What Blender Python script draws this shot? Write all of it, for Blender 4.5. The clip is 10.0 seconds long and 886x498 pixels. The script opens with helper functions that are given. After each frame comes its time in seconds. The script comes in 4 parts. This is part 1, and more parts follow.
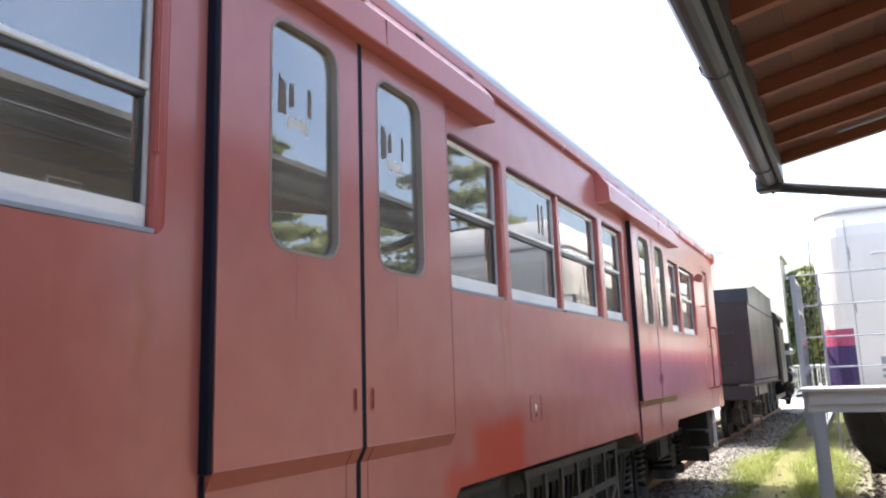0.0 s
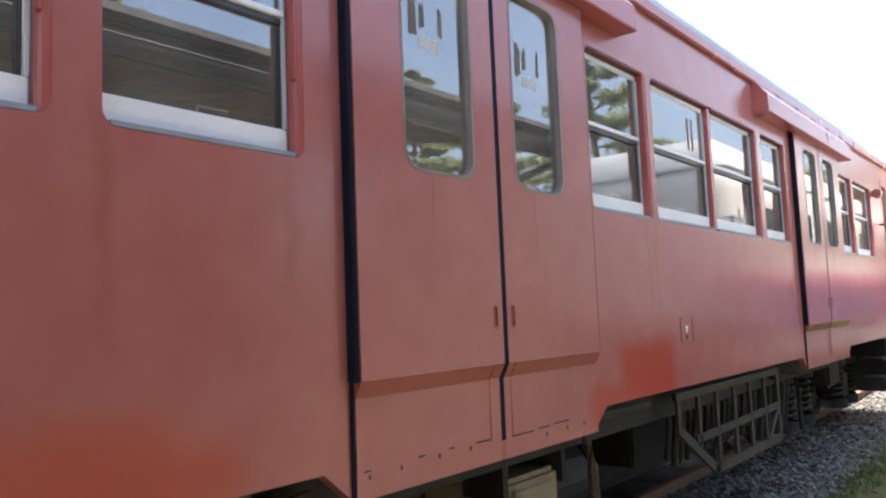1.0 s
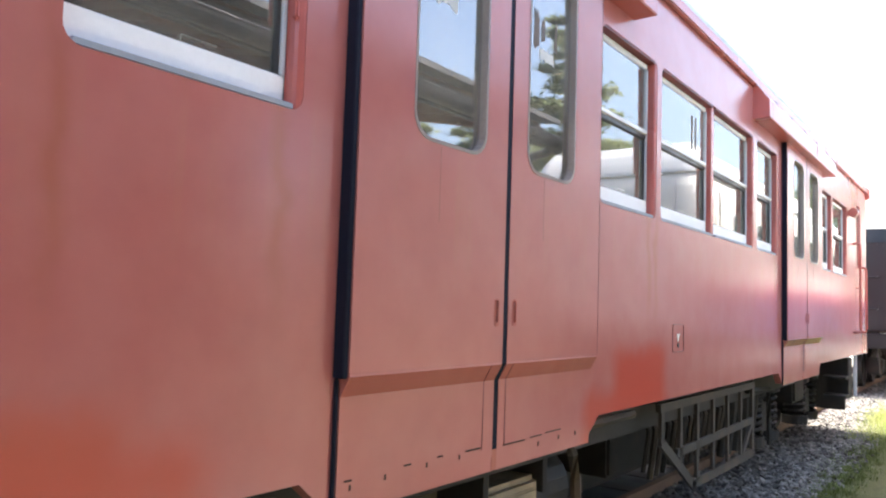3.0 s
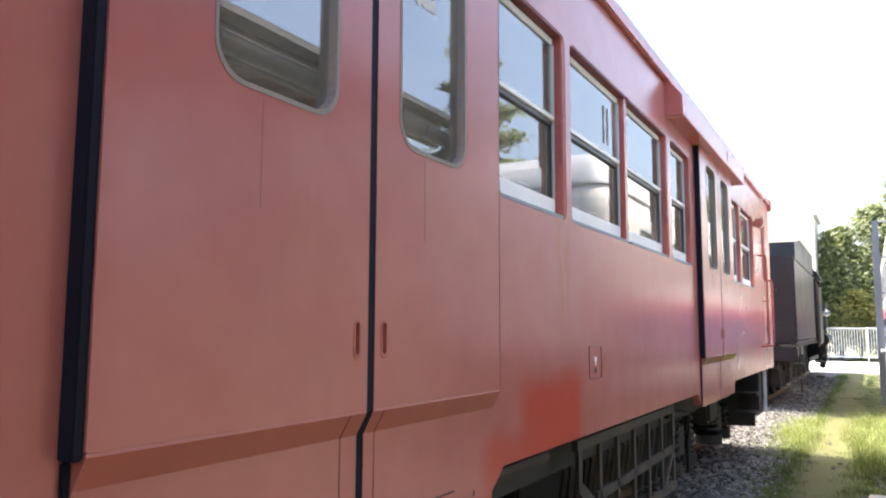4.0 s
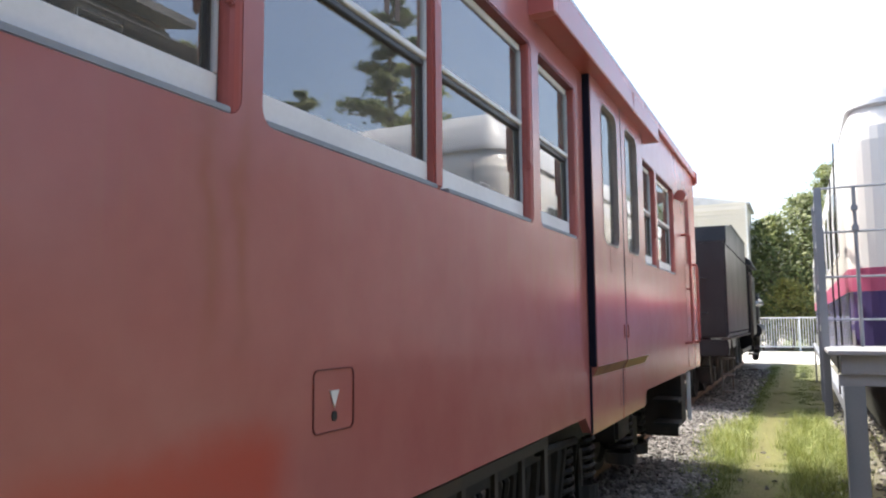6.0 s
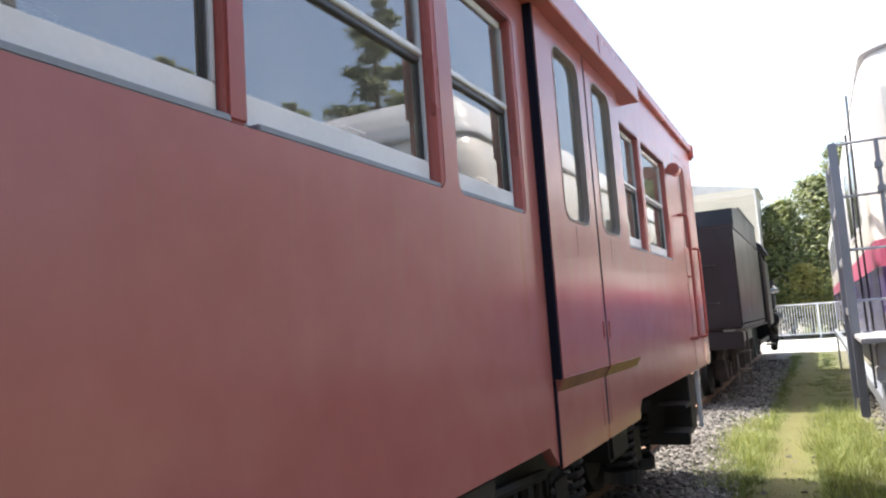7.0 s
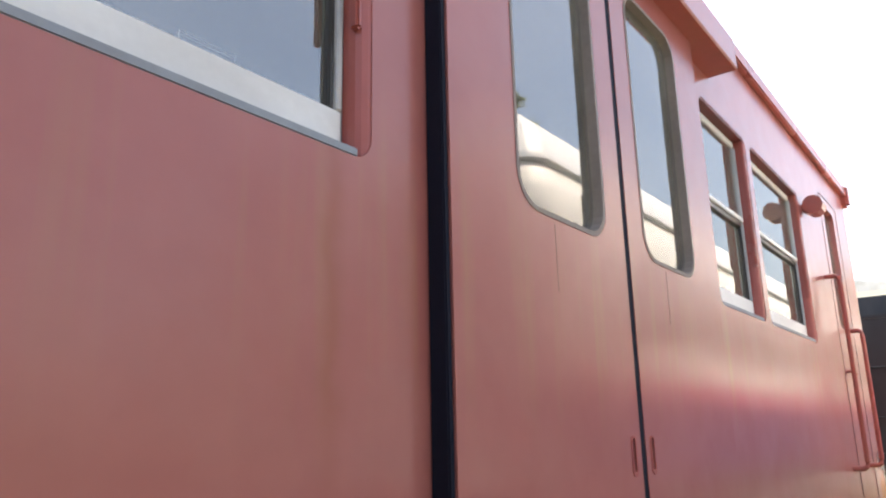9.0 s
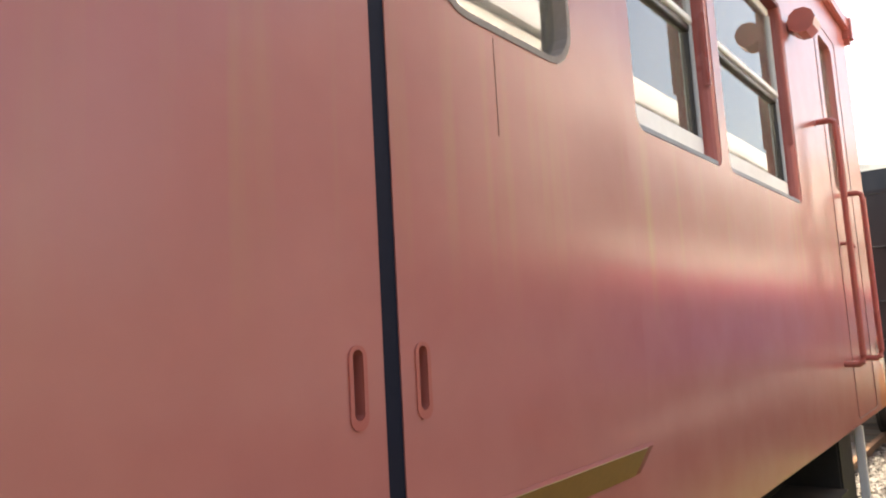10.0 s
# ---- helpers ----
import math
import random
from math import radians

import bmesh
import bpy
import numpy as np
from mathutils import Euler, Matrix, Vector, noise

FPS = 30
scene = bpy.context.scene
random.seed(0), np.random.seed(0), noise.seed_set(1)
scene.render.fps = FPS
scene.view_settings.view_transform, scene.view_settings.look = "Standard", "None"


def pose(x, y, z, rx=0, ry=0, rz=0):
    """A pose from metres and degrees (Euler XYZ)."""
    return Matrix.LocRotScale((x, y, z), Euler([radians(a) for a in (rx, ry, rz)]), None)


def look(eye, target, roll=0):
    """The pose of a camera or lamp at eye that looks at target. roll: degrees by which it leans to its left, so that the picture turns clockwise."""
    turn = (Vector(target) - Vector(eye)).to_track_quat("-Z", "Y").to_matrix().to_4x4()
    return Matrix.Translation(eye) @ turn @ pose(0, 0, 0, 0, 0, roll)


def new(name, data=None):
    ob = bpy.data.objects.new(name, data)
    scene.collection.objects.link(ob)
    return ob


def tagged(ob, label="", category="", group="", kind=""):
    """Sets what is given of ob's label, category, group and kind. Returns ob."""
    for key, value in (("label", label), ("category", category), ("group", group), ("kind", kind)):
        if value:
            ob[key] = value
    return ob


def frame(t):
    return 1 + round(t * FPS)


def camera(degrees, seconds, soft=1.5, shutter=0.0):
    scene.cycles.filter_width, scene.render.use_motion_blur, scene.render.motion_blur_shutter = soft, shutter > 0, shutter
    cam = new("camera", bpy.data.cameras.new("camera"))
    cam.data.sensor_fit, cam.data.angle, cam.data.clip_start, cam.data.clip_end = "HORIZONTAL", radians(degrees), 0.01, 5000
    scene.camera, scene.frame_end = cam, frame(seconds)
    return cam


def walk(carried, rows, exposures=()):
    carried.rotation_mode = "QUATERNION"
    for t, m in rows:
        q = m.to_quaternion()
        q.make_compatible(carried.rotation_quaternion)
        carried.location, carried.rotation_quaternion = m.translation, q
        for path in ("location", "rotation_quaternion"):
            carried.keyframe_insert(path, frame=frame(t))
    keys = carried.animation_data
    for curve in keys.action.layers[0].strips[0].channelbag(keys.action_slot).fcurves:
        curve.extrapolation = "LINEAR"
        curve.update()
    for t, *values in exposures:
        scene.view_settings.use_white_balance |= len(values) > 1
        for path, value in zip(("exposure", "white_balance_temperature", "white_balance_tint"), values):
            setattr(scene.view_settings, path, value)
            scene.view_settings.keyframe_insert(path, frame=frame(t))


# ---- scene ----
cam = camera(61.4, 10.0, soft=2.1)
EXPOSURES = [(0.0, 2.25, 6500, 10), (0.5, 1.99, 6500, 10), (1.0, 2.3, 6500, 10), (1.5, 3.13, 6500, 10), (2.0, 3.19, 6500, 10), (2.5, 3.11, 6500, 10), (4.0, 2.41, 6500, 10), (4.5, 2.33, 6500, 10), (5.0, 2.13, 6500, 10), (5.5, 1.88, 6400, 10), (6.0, 1.67, 6400, 10), (7.5, 1.72, 6500, 10), (8.0, 1.72, 6500, 10), (8.5, 1.57, 6750, 10), (9.0, 2.11, 7250, 10), (9.5, 2.2, 7800, 10), (10.0, 2.19, 8200, 10)]
PATH = [
    (0, (1.765, 0.145, 1.765), (0.836, 1.883, 2.109), -1.9),
    (0.5, (1.76, 0.166, 1.72), (0.737, 1.848, 2.072), -3.6),
    (1, (1.798, 0.183, 1.705), (0.522, 1.712, 1.886), -2.3),
    (1.5, (1.752, 0.225, 1.709), (0.375, 1.671, 1.827), -3.2),
    (2, (1.723, 0.212, 1.72), (0.353, 1.665, 1.823), -2.0),
    (2.5, (1.626, 0.21, 1.718), (0.335, 1.734, 1.829), 0.5),
    (4, (1.168, 1.058, 1.721), (0.184, 2.786, 1.936), 0.2),
    (4.5, (1.098, 1.456, 1.727), (0.206, 3.239, 1.882), -2.0),
    (5, (1.149, 1.926, 1.757), (0.283, 3.726, 1.843), -2.6),
    (5.5, (1.079, 2.412, 1.753), (0.254, 4.216, 2.01), 0.2),
    (6, (1.086, 2.98, 1.761), (0.232, 4.777, 1.958), -0.5),
    (7.5, (0.988, 4.575, 1.739), (0.114, 6.359, 1.971), -5.0),
    (8, (0.906, 5.13, 1.765), (0.074, 6.923, 2.066), -3.5),
    (8.5, (0.948, 5.651, 1.773), (0.002, 7.372, 2.148), -4.2),
    (9, (0.829, 6.117, 1.746), (-0.335, 7.667, 2.239), -1.2),
    (9.5, (0.732, 6.732, 1.738), (-0.405, 8.34, 2.086), -0.5),
    (10, (0.667, 7.299, 1.746), (-0.54, 8.876, 1.985), -3.2),
]
walk(cam, [(t, look(eye, target, roll)) for t, eye, target, roll in PATH], EXPOSURES)

# ---- world and sun ----
SUN = Vector((-0.52, 0.20, 1.0)).normalized()
world = bpy.data.worlds.new("sky")
scene.world = world
world.use_nodes = True
wn = world.node_tree
sky = wn.nodes.new("ShaderNodeTexSky")
sky.sky_type = "NISHITA"
sky.sun_disc = False
sky.sun_elevation = math.asin(SUN.z)
sky.sun_rotation = math.atan2(SUN.x, SUN.y)
sky.air_density, sky.dust_density, sky.ozone_density = 1.0, 5.0, 1.0
wn.links.new(sky.outputs[0], wn.nodes["Background"].inputs[0])
wn.nodes["Background"].inputs[1].default_value = 0.15
sun = new("sun", bpy.data.lights.new("sun", "SUN"))
sun.data.energy, sun.data.angle, sun.data.color = 3.6, radians(0.6), (1.0, 0.94, 0.84)
sun.matrix_world = look(SUN * 50, (0, 0, 0))


# ---- materials ----
def material(name, color, rough=0.5, metal=0.0, spread=0.12, scale=6.0, fine=60.0, bump=0.05, stain=None, stain_amount=0.0, stain_scale=(1, 1, 1), coat=0.0, random_value=0.0):
    """A painted or raw surface: base colour with large and small variation, wear and fine relief."""
    m = bpy.data.materials.new(name)
    m.use_nodes = True
    n, l = m.node_tree.nodes, m.node_tree.links
    b = n["Principled BSDF"]
    b.inputs["Roughness"].default_value, b.inputs["Metallic"].default_value = rough, metal
    if coat:
        b.inputs["Coat Weight"].default_value, b.inputs["Coat Roughness"].default_value = coat, 0.12
    co = n.new("ShaderNodeTexCoord")
    big, small = n.new("ShaderNodeTexNoise"), n.new("ShaderNodeTexNoise")
    big.inputs["Scale"].default_value, small.inputs["Scale"].default_value = scale * 0.25, fine
    big.inputs["Detail"].default_value, small.inputs["Detail"].default_value = 5, 3
    for t in (big, small):
        l.new(co.outputs["Object"], t.inputs["Vector"])
    add = n.new("ShaderNodeMath")
    add.operation = "MULTIPLY_ADD"
    add.inputs[1].default_value = 0.4
    l.new(small.outputs[0], add.inputs[0])
    l.new(big.outputs[0], add.inputs[2])
    ramp = n.new("ShaderNodeMapRange")
    ramp.inputs["From Min"].default_value, ramp.inputs["From Max"].default_value = 0.4, 1.0
    ramp.inputs["To Min"].default_value, ramp.inputs["To Max"].default_value = 1 - spread, 1 + spread
    l.new(add.outputs[0], ramp.inputs["Value"])
    last = ramp.outputs[0]
    if random_value:
        info = n.new("ShaderNodeObjectInfo")
        geo = n.new("ShaderNodeNewGeometry")
        both = n.new("ShaderNodeMath")
        both.operation = "ADD"
        l.new(info.outputs["Random"], both.inputs[0])
        l.new(geo.outputs["Random Per Island"], both.inputs[1])
        wrap = n.new("ShaderNodeMath")
        wrap.operation = "FRACT"
        l.new(both.outputs[0], wrap.inputs[0])
        r2 = n.new("ShaderNodeMapRange")
        r2.inputs["To Min"].default_value, r2.inputs["To Max"].default_value = 1 - random_value, 1 + random_value
        l.new(wrap.outputs[0], r2.inputs["Value"])
        mul = n.new("ShaderNodeMath")
        mul.operation = "MULTIPLY"
        l.new(last, mul.inputs[0])
        l.new(r2.outputs[0], mul.inputs[1])
        last = mul.outputs[0]
    hue = n.new("ShaderNodeHueSaturation")
    hue.inputs["Color"].default_value = (*color, 1)
    l.new(last, hue.inputs["Value"])
    out = hue.outputs[0]
    if stain:
        mp = n.new("ShaderNodeMapping")
        mp.inputs["Scale"].default_value = stain_scale
        l.new(co.outputs["Object"], mp.inputs["Vector"])
        st = n.new("ShaderNodeTexNoise")
        st.inputs["Scale"].default_value, st.inputs["Detail"].default_value = 2.0, 6
        l.new(mp.outputs[0], st.inputs["Vector"])
        sr = n.new("ShaderNodeMapRange")
        sr.inputs["From Min"].default_value, sr.inputs["From Max"].default_value = 0.5, 0.75
        sr.inputs["To Max"].default_value = stain_amount
        l.new(st.outputs[0], sr.inputs["Value"])
        mix = n.new("ShaderNodeMix")
        mix.data_type = "RGBA"
        l.new(sr.outputs[0], mix.inputs["Factor"])
        l.new(out, mix.inputs["A"])
        mix.inputs["B"].default_value = (*stain, 1)
        out = mix.outputs["Result"]
    l.new(out, b.inputs["Base Color"])
    rr_ = n.new("ShaderNodeMapRange")
    rr_.inputs["To Min"].default_value, rr_.inputs["To Max"].default_value = max(rough - 0.08, 0.02), min(rough + 0.12, 1)
    l.new(big.outputs[0], rr_.inputs["Value"])
    l.new(rr_.outputs[0], b.inputs["Roughness"])
    if bump:
        bp = n.new("ShaderNodeBump")
        bp.inputs["Strength"].default_value, bp.inputs["Distance"].default_value = bump, 0.01
        l.new(add.outputs[0], bp.inputs["Height"])
        l.new(bp.outputs[0], b.inputs["Normal"])
    return m


def glass(name, tint, gloss_ior=1.6, dust=0.05):
    """Window glass: a clear, tinted pane with real reflections and a film of dust."""
    m = bpy.data.materials.new(name)
    m.use_nodes = True
    n, l = m.node_tree.nodes, m.node_tree.links
    n.clear()
    out = n.new("ShaderNodeOutputMaterial")
    clear, shine, film = n.new("ShaderNodeBsdfTransparent"), n.new("ShaderNodeBsdfGlossy"), n.new("ShaderNodeBsdfDiffuse")
    clear.inputs[0].default_value = (*tint, 1)
    shine.inputs["Roughness"].default_value = 0.015
    film.inputs[0].default_value = (0.52, 0.475, 0.37, 1)
    fres = n.new("ShaderNodeFresnel")
    fres.inputs[0].default_value = gloss_ior
    noise_t = n.new("ShaderNodeTexNoise")
    noise_t.inputs["Scale"].default_value, noise_t.inputs["Detail"].default_value = 3.0, 6
    co = n.new("ShaderNodeTexCoord")
    l.new(co.outputs["Object"], noise_t.inputs["Vector"])
    r = n.new("ShaderNodeMapRange")
    r.inputs["From Min"].default_value, r.inputs["To Min"].default_value, r.inputs["To Max"].default_value = 0.3, dust * 0.6, dust * 2
    l.new(noise_t.outputs[0], r.inputs["Value"])
    a, b = n.new("ShaderNodeMixShader"), n.new("ShaderNodeMixShader")
    l.new(r.outputs[0], a.inputs[0])
    l.new(clear.outputs[0], a.inputs[1])
    l.new(film.outputs[0], a.inputs[2])
    l.new(fres.outputs[0], b.inputs[0])
    l.new(a.outputs[0], b.inputs[1])
    l.new(shine.outputs[0], b.inputs[2])
    l.new(b.outputs[0], out.inputs[0])
    return m


RED = material("faded_vermilion_paint", (0.42, 0.112, 0.092), 0.24, spread=0.10, scale=3, fine=25, bump=0.02, stain=(0.30, 0.17, 0.10), stain_amount=0.25, stain_scale=(1, 2.2, 0.25))
# Vermilion darkened for the shade in recesses and reveals; also the seam lines.
RED_DARK = material("recess_shade_and_seam_red", (0.15, 0.022, 0.018), 0.5, spread=0.2, scale=8, bump=0.05)
BROWN_STEP = material("worn_red_brown_step", (0.24, 0.085, 0.06), 0.55, spread=0.18, scale=8, bump=0.05)
YELLOW = material("yellow_step_paint", (0.30, 0.165, 0.05), 0.5, spread=0.2, scale=8, stain=(0.2, 0.09, 0.04), stain_amount=0.8, stain_scale=(2, 2, 2))
YELLOW_WORN = material("worn_yellow_brown_paint", (0.24, 0.11, 0.05), 0.6, spread=0.25, scale=10, stain=(0.14, 0.06, 0.035), stain_amount=0.9, stain_scale=(3, 3, 3))
RUBBER = material("navy_black_rubber", (0.008, 0.009, 0.020), 0.75, spread=0.2, bump=0.06)
ALU = material("aluminium_sash", (0.62, 0.63, 0.65), 0.35, 0.75, spread=0.08, bump=0.02)
SILL = material("off_white_sash_rail", (0.84, 0.83, 0.80), 0.45, spread=0.08, scale=8, bump=0.03, stain=(0.35, 0.32, 0.28), stain_amount=0.3, stain_scale=(1, 1, 3))
ROOF_GREY = material("grey_roof_paint", (0.42, 0.44, 0.46), 0.5, spread=0.12, stain=(0.2, 0.19, 0.17), stain_amount=0.4)
UNDER = material("sooty_underframe", (0.015, 0.0145, 0.014), 0.65, spread=0.35, scale=10, fine=40, bump=0.2, stain=(0.055, 0.038, 0.026), stain_amount=0.45, stain_scale=(3, 3, 3))
STEEL_GREY = material("dusty_grey_steel", (0.048, 0.042, 0.036), 0.6, 0.1, spread=0.3, scale=10, bump=0.15, stain=(0.14, 0.08, 0.045), stain_amount=0.5, stain_scale=(2, 2, 2))
BEIGE_BOX = material("dusty_beige_box", (0.36, 0.31, 0.22), 0.65, spread=0.25, scale=8, bump=0.15, stain=(0.08, 0.06, 0.04), stain_amount=0.6, stain_scale=(3, 3, 3))
RAIL_STEEL = material("rusty_rail", (0.20, 0.12, 0.075), 0.6, 0.35, spread=0.3, scale=12, bump=0.2)
SLEEPER = material("weathered_sleeper", (0.11, 0.088, 0.068), 0.85, spread=0.3, scale=10, bump=0.4)
LEDGE = material("dull_blue_grey_ledge", (0.30, 0.325, 0.36), 0.6, spread=0.12, scale=8, bump=0.04, stain=(0.16, 0.14, 0.12), stain_amount=0.4, stain_scale=(1, 4, 1))
INTERIOR = material("cream_interior_panel", (0.80, 0.76, 0.62), 0.5, spread=0.08)
INT_FLOOR = material("worn_interior_floor", (0.48, 0.44, 0.36), 0.6)
SEAT_BLUE = material("faded_blue_moquette", (0.20, 0.24, 0.36), 0.9, spread=0.2, fine=120)
GLASS = glass("train_window_glass", (0.95, 0.95, 0.92), 3.1, 0.28)
CLEAR_DARK = material("dark_tinted_glass", (0.012, 0.014, 0.016), 0.06, spread=0.1, bump=0.0)
WHITE_COACH = material("white_coach_paint", (0.67, 0.65, 0.61), 0.16, spread=0.05, scale=2, bump=0.004, stain=(0.5, 0.47, 0.42), stain_amount=0.3, stain_scale=(1, 2, 0.3))
PINK = material("magenta_band", (0.34, 0.075, 0.14), 0.3, spread=0.1, bump=0.01)
NAVY = material("deep_violet_band", (0.055, 0.045, 0.12), 0.10, spread=0.15, bump=0.01)
BLACK_LOCO = material("locomotive_black", (0.009, 0.010, 0.013), 0.36, spread=0.25, scale=5, bump=0.01, stain=(0.045, 0.047, 0.05), stain_amount=0.4, stain_scale=(1, 1.5, 0.4))
RUBBER.node_tree.nodes["Principled BSDF"].inputs["Specular IOR Level"].default_value = 0.2
BLACK_LOCO.node_tree.nodes["Principled BSDF"].inputs["Specular IOR Level"].default_value = 0.32
GALV = material("galvanised_steel", (0.24, 0.255, 0.28), 0.45, 0.35, spread=0.12, scale=10, bump=0.04)
DECK = material("pale_grey_deck_paint", (0.33, 0.335, 0.345), 0.5, spread=0.12, scale=6, bump=0.05, stain=(0.22, 0.2, 0.17), stain_amount=0.4)
CONCRETE = material("weathered_concrete", (0.48, 0.46, 0.41), 0.85, spread=0.18, scale=6, fine=80, bump=0.25, stain=(0.2, 0.19, 0.14), stain_amount=0.5, stain_scale=(2, 2, 2))
WHITE_METAL = material("white_painted_metal", (0.72, 0.73, 0.72), 0.45, spread=0.06)
SIDING = material("cream_siding", (0.58, 0.55, 0.46), 0.6, spread=0.06, scale=3)
RAFTER = material("red_brown_rafter", (0.19, 0.06, 0.028), 0.6, spread=0.22, scale=8, bump=0.1)
BOARD = material("dark_red_brown_boarding", (0.10, 0.034, 0.022), 0.6, spread=0.25, scale=8, bump=0.1, random_value=0.18)
TIMBER = material("brown_timber_cladding", (0.47, 0.35, 0.21), 0.7, spread=0.25, scale=8, bump=0.15, random_value=0.2)
GUTTER = material("dark_slate_gutter", (0.045, 0.05, 0.062), 0.35, spread=0.15, bump=0.03)
TILE = material("dark_roof_tile", (0.06, 0.06, 0.065), 0.5, spread=0.2, random_value=0.2)
BARK = material("pine_bark", (0.11, 0.075, 0.05), 0.9, spread=0.3, bump=0.5)
STONE = material("ballast_stone", (0.132, 0.125, 0.114), 0.85, spread=0.25, scale=20, bump=0.2, random_value=0.7)
FRAME_GREY = material("weathered_aluminium_frame", (0.30, 0.30, 0.31), 0.45, 0.4, spread=0.15, scale=8, bump=0.03)
ALU_PALE = material("pale_aluminium_stile", (0.62, 0.63, 0.63), 0.45, 0.1, spread=0.1, scale=8, bump=0.02)
POLE = material("polished_steel_pole", (0.82, 0.84, 0.86), 0.28, 0.45, spread=0.05, bump=0.0)
FRAME_DARK = material("dark_bronze_sash", (0.07, 0.065, 0.06), 0.4, 0.2, spread=0.2, scale=8, bump=0.03)
GASKET = material("grey_red_gasket", (0.26, 0.21, 0.18), 0.6, spread=0.25, scale=14, bump=0.1)
CHIP = material("rusty_paint_chip", (0.07, 0.025, 0.018), 0.8)
SCRAP = material("brown_sticker_scrap", (0.16, 0.12, 0.09), 0.8, spread=0.3, scale=30)
COACH_ROOF = material("pale_grey_coach_roof", (0.55, 0.56, 0.58), 0.4, spread=0.08, bump=0.02)
GRAVEL = material("dusty_gravel_bed", (0.11, 0.102, 0.09), 0.9, spread=0.4, scale=20, fine=60, bump=0.6)
TEXT_GREY = material("grey_lettering", (0.22, 0.22, 0.24), 0.5)
PAPER = material("peeling_paper", (0.55, 0.53, 0.47), 0.8, spread=0.2)


def side_paint():
    """Faded vermilion enamel with dirt streaks below the windows, two fresher, sprayed patches and a sunlit glow
    painted on the far corner.
    """
    m = material("faded_vermilion_side", (0.415, 0.137, 0.121), 0.20, spread=0.07, scale=2.4, fine=14, bump=0.012)
    n, l = m.node_tree.nodes, m.node_tree.links
    b = n["Principled BSDF"]
    base = b.inputs["Base Color"].links[0].from_socket
    co = n.new("ShaderNodeTexCoord")
    wob = n.new("ShaderNodeTexNoise")
    wob.inputs["Scale"].default_value, wob.inputs["Detail"].default_value = 5.0, 5
    l.new(co.outputs["Object"], wob.inputs["Vector"])
    shift = n.new("ShaderNodeVectorMath")
    shift.operation = "MULTIPLY_ADD"
    shift.inputs[1].default_value = (0.12, 0.12, 0.12)
    l.new(wob.outputs["Color"], shift.inputs[0])
    l.new(co.outputs["Object"], shift.inputs[2])
    sep = n.new("ShaderNodeSeparateXYZ")
    l.new(shift.outputs[0], sep.inputs[0])

    def band(source, lo, hi, soft):
        a, c = n.new("ShaderNodeMapRange"), n.new("ShaderNodeMapRange")
        for q, e0, e1 in ((a, lo - soft, lo + soft), (c, hi + soft, hi - soft)):
            q.interpolation_type = "SMOOTHSTEP"
            q.inputs["From Min"].default_value, q.inputs["From Max"].default_value = e0, e1
            l.new(source, q.inputs["Value"])
        k = n.new("ShaderNodeMath")
        k.operation = "MULTIPLY"
        l.new(a.outputs[0], k.inputs[0])
        l.new(c.outputs[0], k.inputs[1])
        return k.outputs[0]

    def times(a, c):
        k = n.new("ShaderNodeMath")
        k.operation = "MULTIPLY"
        l.new(a, k.inputs[0])
        if isinstance(c, float):
            k.inputs[1].default_value = c
        else:
            l.new(c, k.inputs[1])
        return k.outputs[0]

    def blend(fac, a, color):
        k = n.new("ShaderNodeMix")
        k.data_type = "RGBA"
        l.new(fac, k.inputs["Factor"])
        l.new(a, k.inputs["A"])
        k.inputs["B"].default_value = (*color, 1)
        return k.outputs["Result"]

    out = base
    # chalky fading and brown rain streaks, running down
    mp = n.new("ShaderNodeMapping")
    mp.inputs["Scale"].default_value = (1, 9, 0.35)
    l.new(co.outputs["Object"], mp.inputs["Vector"])
    st = n.new("ShaderNodeTexNoise")
    st.inputs["Scale"].default_value, st.inputs["Detail"].default_value = 2.2, 7
    l.new(mp.outputs[0], st.inputs["Vector"])
    sr = n.new("ShaderNodeMapRange")
    sr.inputs["From Min"].default_value, sr.inputs["From Max"].default_value = 0.52, 0.75
    sr.inputs["To Max"].default_value = 0.5
    l.new(st.outputs[0], sr.inputs["Value"])
    plain = n.new("ShaderNodeSeparateXYZ")
    l.new(co.outputs["Object"], plain.inputs[0])
    far_side = n.new("ShaderNodeMapRange")
    far_side.inputs["From Min"].default_value, far_side.inputs["From Max"].default_value = 5.0, 9.0
    far_side.inputs["To Min"].default_value, far_side.inputs["To Max"].default_value = 0.3, 1.0
    l.new(plain.outputs[1], far_side.inputs["Value"])
    out = blend(times(times(sr.outputs[0], band(plain.outputs[2], 1.85, 2.26, 0.22)), far_side.outputs[0]), out, (0.40, 0.225, 0.11))
    chalk = n.new("ShaderNodeMapRange")
    chalk.inputs["From Min"].default_value, chalk.inputs["From Max"].default_value = 0.35, 0.65
    chalk.inputs["To Max"].default_value = 0.22
    l.new(wob.outputs[0], chalk.inputs["Value"])
    out = blend(chalk.outputs[0], out, (0.50, 0.22, 0.19))
    # rust runs below window corners
    for y in (1.03, 1.61, 4.14, 4.24, 6.92):
        out = blend(times(times(band(sep.outputs[1], y + 0.045, y + 0.085, 0.03), band(plain.outputs[2], 1.75, 2.25, 0.2)), 0.4), out, (0.29, 0.095, 0.035))
